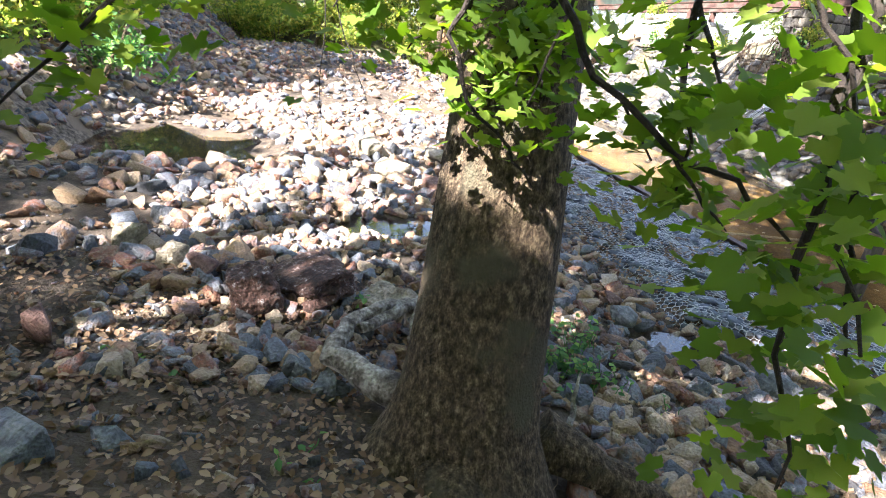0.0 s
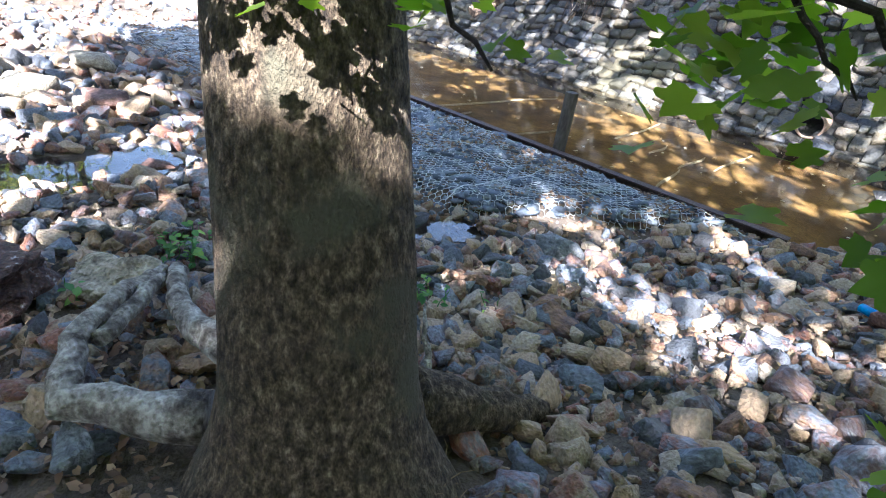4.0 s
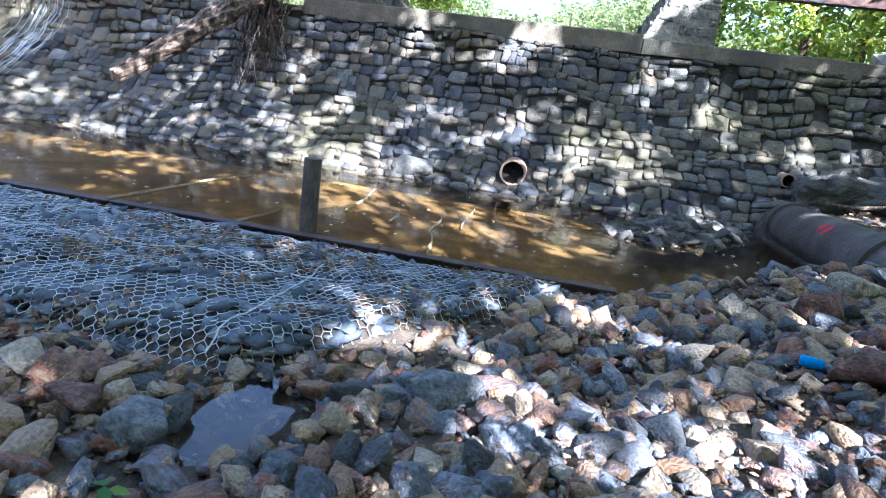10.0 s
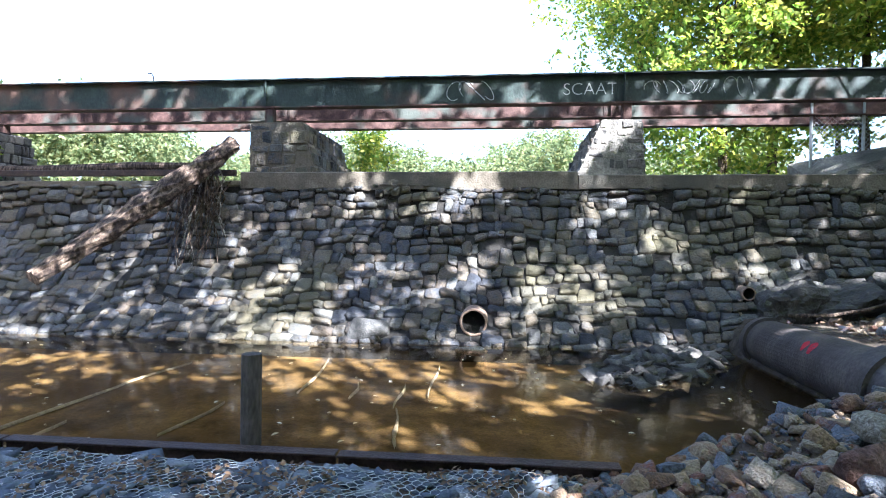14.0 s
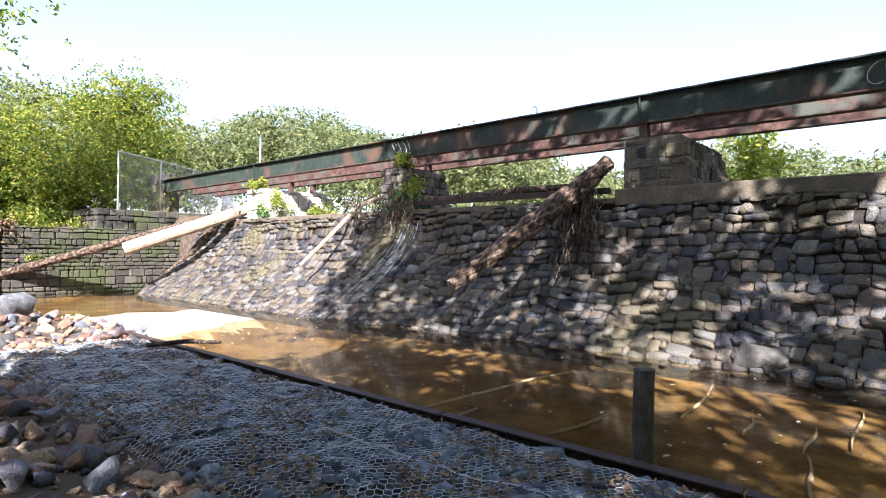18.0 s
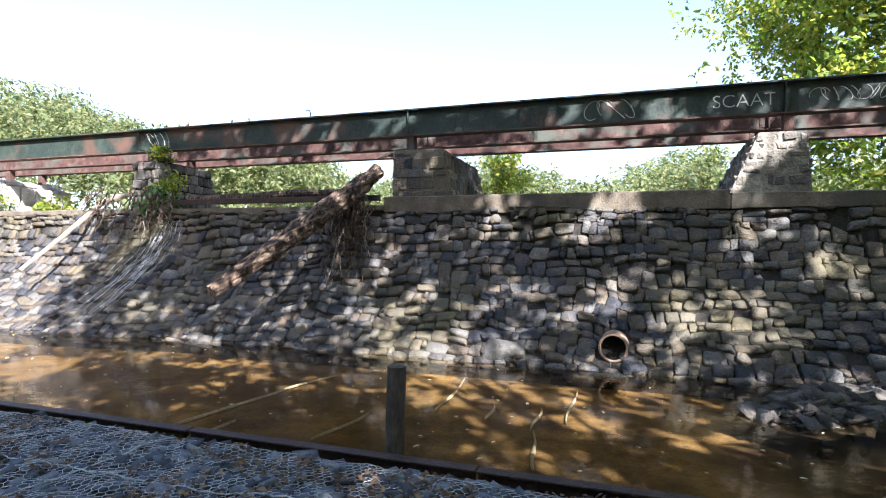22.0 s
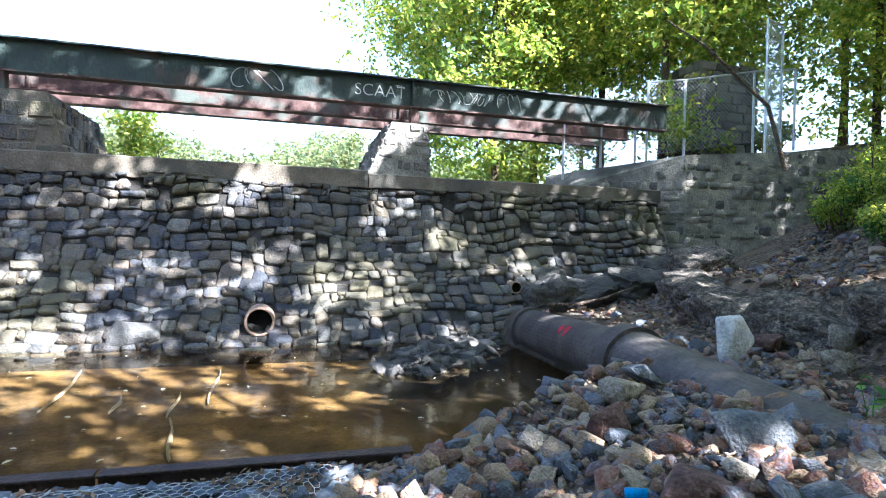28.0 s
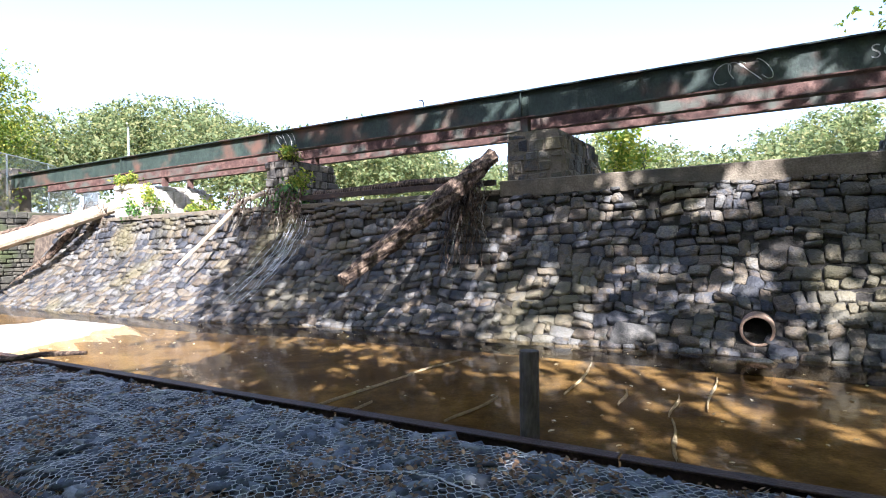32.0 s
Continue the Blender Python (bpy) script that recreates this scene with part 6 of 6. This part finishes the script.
# ---- fences, pillar, far lamp ----
def chain_fence(posts, height, label, rail=True):
    x0, y0, z0 = posts[0]
    g = thing("chain_link_fence", posts[0], label, "fence", "chain-link fences")
    for (x, y, z) in posts:
        bm = bmesh.new()
        tube(bm, [(x - x0, y - y0, z - z0 - 0.3), (x - x0, y - y0, z - z0 + height)], [0.035, 0.035], 8)
        part("post", bm, M_GALV, g)
    for a, b in zip(posts, posts[1:]):
        pa, pb = Vector(a) - Vector(posts[0]), Vector(b) - Vector(posts[0])
        up = Vector((0, 0, height))
        bm = bmesh.new()
        tube(bm, [pa + up, pb + up], [0.024, 0.024], 6)
        part("top_rail", bm, M_GALV, g)
        L = (pb - pa).length
        n = max(2, int(L / 0.11))
        m = max(2, int(height / 0.11))
        vs, fs = [], []
        for i in range(-m, n):
            for s in (1, -1):
                u0, u1 = (i, i + m) if s == 1 else (i + m, i)
                t0, t1 = 0.0, 1.0
                if u1 != u0:
                    for lim in (0, n):
                        t = (lim - u0) / (u1 - u0)
                        if (u1 > u0) == (lim == 0):
                            t0 = max(t0, t)
                        else:
                            t1 = min(t1, t)
                if t1 - t0 < 0.02:
                    continue
                p = pa.lerp(pb, (u0 + (u1 - u0) * t0) / n) + up * t0
                q = pa.lerp(pb, (u0 + (u1 - u0) * t1) / n) + up * t1
                d = (q - p).normalized()
                o = Vector((0, 0.004, 0))
                e = d.cross(Vector((0, 1, 0))).normalized() * 0.004
                k = len(vs)
                vs += [p + o, p - o + e, p - o - e, q + o, q - o + e, q - o - e]
                fs += [(k, k + 1, k + 4, k + 3), (k + 1, k + 2, k + 5, k + 4), (k + 2, k, k + 3, k + 5)]
        if fs:
            part("wire_mesh", arrays("wire_mesh", [v[:] for v in vs], fs), M_GALV, g)
    return g


chain_fence([(8.8, 9.0, 3.2), (9.9, 9.0, 3.25), (10.95, 9.0, 3.6)], 2.25, "galvanised chain-link fence panel above the dam")
chain_fence([(11.1, 8.7, 4.2), (12.2, 8.6, 4.35), (14.2, 8.3, 4.7), (15.3, 8.0, 4.8)], 1.95, "galvanised chain-link fence above the abutment")
chain_fence([(13.4, 7.1, 4.1), (14.4, 7.6, 4.2)], 3.45, "tall chain-link fence end with steel poles")
chain_fence([(-25.0, 4.6, 3.4), (-27.0, 7.2, 3.5), (-29.5, 10.0, 3.6), (-33.0, 13.5, 3.6), (-38, 17, 3.6)], 2.6, "tall chain-link fence on the west abutment")
rng2 = random.Random(15)
pillar = thing("stone_pillar", (14.0, 9.4, 4.2), "rubble-stone pillar behind the fence", "pillar")
pinv = Matrix.Translation((-14.0, -9.4, -4.2))
bm = bmesh.new()
box(bm, 13.05, 15.0, 9.05, 10.2, 4.0, 7.0)
part("core", bm, M_MORTAR, pillar).matrix_parent_inverse = pinv
masonry(pillar, pinv, M_PIER, rng2, 13.0, 15.05, 9.0, 10.25, 4.0, 7.05, (0.0, 0.0, 0.0, 0.0), 0.3, (0, 1))
bm = bmesh.new()
box(bm, -29.6, -27.6, 7.6, 8.4, 3.2, 5.6, 0.05)
tagged(part("concrete_block", bm, M_CAP), "pale concrete end block of the west bridge seat", "block")
bm = bmesh.new()
tube(bm, [(-46, 24, 3), (-46, 24, 12.5)], [0.12, 0.08], 8)
tube(bm, [(-46, 24, 12.4), (-45.2, 23.4, 12.6)], [0.06, 0.05], 6)
tagged(part("lamp_post", bm, M_GALV), "tall slim lamp post far off", "lamp post")


# ---- shrubs on the banks ----
def shrub(x, y, r, h, n, size, seed, m, label, z=None):
    rg = random.Random(seed)
    z = land(x, y) if z is None else z
    g = thing("shrub", (x, y, z), label, "shrub", "shrubs on the banks")
    for k in range(5):
        a = rg.uniform(0, math.tau)
        bm = bmesh.new()
        tube(bm, curved((0, 0, -0.15), (math.cos(a) * r * 0.7, math.sin(a) * r * 0.7, h * rg.uniform(0.6, 0.95)), 5, 0.05, rg), [0.025, 0.022, 0.018, 0.014, 0.01, 0.006], 5)
        part("stem", bm, M_BARK, g)
    spots, _ = crown_spots(rg, (0, 0, h * 0.55), (r, r, h * 0.5), n, 0.2)
    wh = []
    for p in spots:
        s = size * rg.uniform(0.7, 1.3)
        wh.append((rg.randrange(5), mtx(p[0], p[1], max(0.02, p[2]), rg.uniform(-40, 40), rg.uniform(-40, 40), rg.uniform(0, 360), s, s, s)))
    part("leaves", many("leaves", FARCLUMPS, wh), m, g)
    return g


rs = random.Random(55)
for k in range(120):
    x = rs.uniform(8.6, 17.0)
    y = rs.uniform(-3.0, 5.5)
    if y > 5.8 - 0.1 * (x - 9) or x < (10.4 if y < 2.5 else 12.4):
        continue
    shrub(x, y, rs.uniform(0.6, 1.1), rs.uniform(0.6, 1.5), 190, 0.075, 700 + k, M_LEAFFAR if k % 3 else M_WEED, "leafy green shrub on the steep bank")
for k in range(34):
    u = rs.random()
    x, y = 9.0 + 2.6 * u + rs.uniform(-0.5, 0.5), 0.2 + 3.0 * u + rs.uniform(-0.7, 0.5)
    shrub(x, y, rs.uniform(0.3, 0.6), rs.uniform(0.35, 0.9), 120, 0.06, 860 + k, M_WEED if k % 3 == 0 else M_LEAFFAR, "low leafy shrub spilling down the bank")
for k in range(12):
    shrub(rs.uniform(10.6, 19), rs.uniform(7.6, 9.4), 0.8, rs.uniform(0.8, 1.8), 60, 0.16, 560 + k, M_LEAFFAR, "leafy green shrub on top of the abutment")
for k in range(14):
    shrub(rs.uniform(-36, -26.5), rs.uniform(-3.5, 7.0), 1.4, rs.uniform(1.6, 3.2), 110, 0.26, 580 + k, M_LEAFWEST if k % 3 else M_LEAFFAR, "bushy green shrub on the west bank")
for k, (x, y) in enumerate(((-17.5, 7.5), (-10.4, 7.35), (-15.8, 8.8), (-2.2, 11.0), (-1.6, 11.6), (-13.5, 10.5), (-7.5, 12))):
    shrub(x, y, 0.6, 1.1 if k not in (3, 4) else 2.3, 70, 0.15, 600 + k, M_WEED if k < 2 else M_LEAFFAR, "green shrub growing behind the bridge piers")
for k, (x, y, z, r, h) in enumerate(((-10.35, 7.45, 4.27, 0.35, 0.45), (-10.0, 7.3, 3.0, 0.4, 1.0), (-18.3, 7.4, 4.12, 0.4, 0.4), (-17.2, 7.45, 3.0, 0.5, 0.9))):
    shrub(x, y, r, h, 60, 0.11, 615 + k, M_LEAFFAR, "yellow-green plant growing on the stone pier", z)
for k in range(10):
    shrub(rs.uniform(-9, 0), rs.uniform(-13.5, -10.3), 1.0, rs.uniform(0.8, 1.6), 110, 0.14, 620 + k, M_LEAFFAR if k % 2 else M_WEED, "sunlit green shrub across the side stream")

for k in range(26):
    x = rs.uniform(-26, -7)
    shrub(x, rs.uniform(-13.8, -11.2) + 0.12 * (x + 7), 1.3, rs.uniform(1.0, 2.4), 150, 0.16, 660 + k, M_LEAFFAR, "sunlit green shrub on the wooded far bank")
for k in range(7):
    shrub(rs.uniform(-26.2, -24.6), rs.uniform(0.2, 3.8), 0.8, rs.uniform(2.9, 3.6), 90, 0.15, 640 + k, M_LEAFWEST if k % 3 else M_DEAD, "scrubby shrub growing over the abutment wall")

rb = random.Random(58)
for k in range(22):
    shrub(rb.uniform(-36, -25), rb.uniform(-10.5, -3.5), 1.5, rb.uniform(1.0, 2.6), 170, 0.17, 920 + k, M_LEAFFAR, "sunlit green undergrowth at the wood's edge")

# ---- low spray of maple leaves over the path ----
M_TWIG = mat("dark_twig_bark", [(0.3, (0.010, 0.007, 0.006)), (0.7, (0.032, 0.023, 0.018))], 30, 0.85, 0.5, 80)
spray = thing("maple_spray", (2.9, -5.5, 2.4), "low hanging twigs with broad green maple leaves", "branch")
rt = random.Random(61)
sinv = Matrix.Translation((-2.9, 5.5, -2.4))
TWIGS = [((2.55, -5.45, 2.75), (3.05, -5.5, 2.2)), ((2.6, -5.5, 2.8), (3.3, -5.25, 2.12)), ((2.55, -5.5, 2.7), (2.65, -5.85, 2.3)), ((3.0, -5.2, 2.9), (3.55, -5.22, 2.25)),
         ((3.3, -5.1, 2.9), (3.95, -5.32, 2.3)), ((3.6, -5.1, 2.7), (4.05, -5.28, 1.98)), ((2.6, -5.7, 2.9), (2.45, -6.1, 2.4)), ((2.6, -6.0, 3.0), (2.8, -6.75, 2.3)),
         ((2.7, -6.3, 2.9), (3.1, -6.95, 2.0)), ((2.8, -5.4, 2.7), (2.95, -5.55, 2.25)), ((3.2, -5.2, 2.7), (3.4, -5.22, 2.05)), ((2.6, -5.4, 2.7), (2.8, -5.65, 2.15)),
         ((3.5, -5.0, 2.6), (3.85, -5.0, 1.75)), ((3.7, -5.15, 2.4), (3.95, -5.2, 1.6))]
BOUGHS = [[(3.2, -5.66, 2.75), (3.28, -5.58, 2.48), (3.32, -5.48, 2.32), (3.45, -5.29, 2.17), (3.54, -5.18, 2.14), (3.66, -5.08, 2.03)], [(3.45, -5.29, 2.17), (3.5, -5.24, 2.09), (3.57, -5.18, 2.02)],
          [(3.05, -5.72, 2.7), (3.02, -5.75, 2.46), (3.01, -5.79, 2.37), (3.03, -5.71, 2.19), (3.09, -5.59, 2.08), (3.14, -5.51, 1.98)], [(3.12, -5.46, 2.6), (3.09, -5.5, 2.41), (3.08, -5.55, 2.2)],
          [(2.84, -5.4, 2.6), (2.77, -5.47, 2.38), (2.71, -5.56, 2.22), (2.7, -5.59, 2.15), (2.73, -5.57, 2.0)], [(2.2, -6.16, 2.8), (2.17, -6.13, 2.44), (2.16, -6.12, 2.24), (2.17, -6.14, 2.06), (2.21, -6.1, 1.81)],
          [(2.15, -6.12, 2.6), (2.17, -6.06, 2.34), (2.18, -5.99, 2.18), (2.19, -5.93, 2.04)]]
for k, line in enumerate(BOUGHS):
    n = len(line)
    w = (0.012, 0.006, 0.009, 0.006, 0.008, 0.003, 0.003)[k]
    fine, rad_ = [], []
    for q, (a, b) in enumerate(zip(line, line[1:])):
        for t in (0, 0.33, 0.66):
            fine.append(Vector(a).lerp(Vector(b), t) + Vector((rt.uniform(-1, 1), rt.uniform(-1, 1), rt.uniform(-1, 1))) * 0.008)
            rad_.append(w * (1 - 0.65 * (q + t) / n))
    bm = bmesh.new()
    tube(bm, fine + [Vector(line[-1])], rad_ + [w * 0.3], 7)
    part("bough", bm, M_TWIG, spray, "dark bare bough").matrix_parent_inverse = sinv
wh = []
for a, b in TWIGS:
    pts = curved(a, b, 8, 0.03, rt, 0.05)
    bm = bmesh.new()
    tube(bm, pts, [0.012, 0.011, 0.010, 0.009, 0.008, 0.006, 0.005, 0.004, 0.003], 6)
    part("twig", bm, M_TWIG, spray).matrix_parent_inverse = sinv
    for k in range(75):
        p = pts[rt.randint(3, 8)] + Vector((rt.gauss(0, 0.10), rt.gauss(0, 0.10), rt.gauss(-0.02, 0.09)))
        s = rt.uniform(0.055, 0.105)
        wh.append((0, mtx(p.x, p.y, p.z, rt.uniform(-55, 35), rt.uniform(-45, 45), rt.uniform(0, 360), s, s, s)))
# Maple leaf colours brightened: sunlight on the spray is put into them.
M_SPRAY = leafy("sunlit_maple_leaf", (0.065, 0.12, 0.018), (0.115, 0.18, 0.026), (0.20, 0.26, 0.045), trans=0.52)
part("leaves", many("leaves", MAPLE, wh), M_SPRAY, spray).matrix_parent_inverse = sinv


# ---- silt lines in the pool, foam by the post, apron under the drain ----
M_LINE = mat("pale_silt_line", [(0.3, (0.40, 0.37, 0.33)), (0.7, (0.62, 0.59, 0.54))], 9, 0.9, 0.1, 40)
LINES = [((-0.1, 3.3), (0.0, 2.5), 0.03), ((0.55, 3.3), (0.62, 2.2), 0.03), ((0.62, 2.2), (0.88, 0.95), 0.04), ((0.9, 4.5), (0.97, 2.7), 0.025), ((-0.95, 4.8), (-0.75, 2.7), 0.025),
         ((-3.42, -0.1), (-3.3, 2.8), 0.035), ((-2.85, -0.15), (-2.9, 1.3), 0.03), ((-2.12, -0.1), (-2.03, 0.45), 0.03), ((-3.3, 2.8), (-3.1, 4.2), 0.025), ((-1.6, 1.0), (-1.5, 2.2), 0.02)]
rl = random.Random(2)
for (x0, y0), (x1, y1), w in LINES:
    bm = bmesh.new()
    n = 12
    rows = []
    for k in range(n + 1):
        t = k / n
        x, y = x0 + (x1 - x0) * t + 0.03 * math.sin(5 * t + x0), y0 + (y1 - y0) * t
        q = 0.6 * w * (0.35 + 0.65 * math.sin(math.pi * t)) * rl.uniform(0.6, 1.3)
        rows.append([bm.verts.new((x + s * q, y, -0.235 + z)) for s, z in ((-1, -0.03), (-0.5, 0.0), (0.5, 0.0), (1, -0.03))])
    for a, b in zip(rows, rows[1:]):
        for k in range(3):
            bm.faces.new((a[k], a[k + 1], b[k + 1], b[k]))
    tagged(part("silt_ridge", bm, M_LINE, smooth=True), "faint pale silt streak on the pool bed", "silt", "silt streaks in the pool")
where = []
for k in range(46):
    a, d = rl.uniform(0, math.tau), rl.random() ** 0.5
    s = rl.uniform(0.015, 0.05)
    where.append((rl.randrange(8), mtx(-0.30 + 0.16 * d * math.cos(a) - 0.08 * d, 0.13 + 0.13 * d * math.sin(a) - 0.06, 0.004, 0, 0, rl.uniform(0, 360), s * 1.4, s, 0.008)))
M_FOAM = mat("water_foam", [(0.3, (0.42, 0.40, 0.38)), (0.7, (0.66, 0.65, 0.63))], 20, 0.6, 0.3, 60)
tagged(part("foam_patch", many("foam_patch", COARSE, where), M_FOAM), "small white foam patch at the post's foot", "foam")
boulder(1.43, 4.70, (0.62, 0.34, 0.18), 52, M_PALEROCK, "pale limy apron under the drain mouth", 1.4)
bm = bmesh.new()
tube(bm, [(-5.9, 7.6, 5.2), (-5.9, 7.6, 5.36), (-5.94, 7.6, 5.43), (-6.03, 7.6, 5.43)], [0.014] * 4, 6)
tagged(part("steel_hook", bm, M_BORE), "small bent steel hook on the girder's top", "hook")
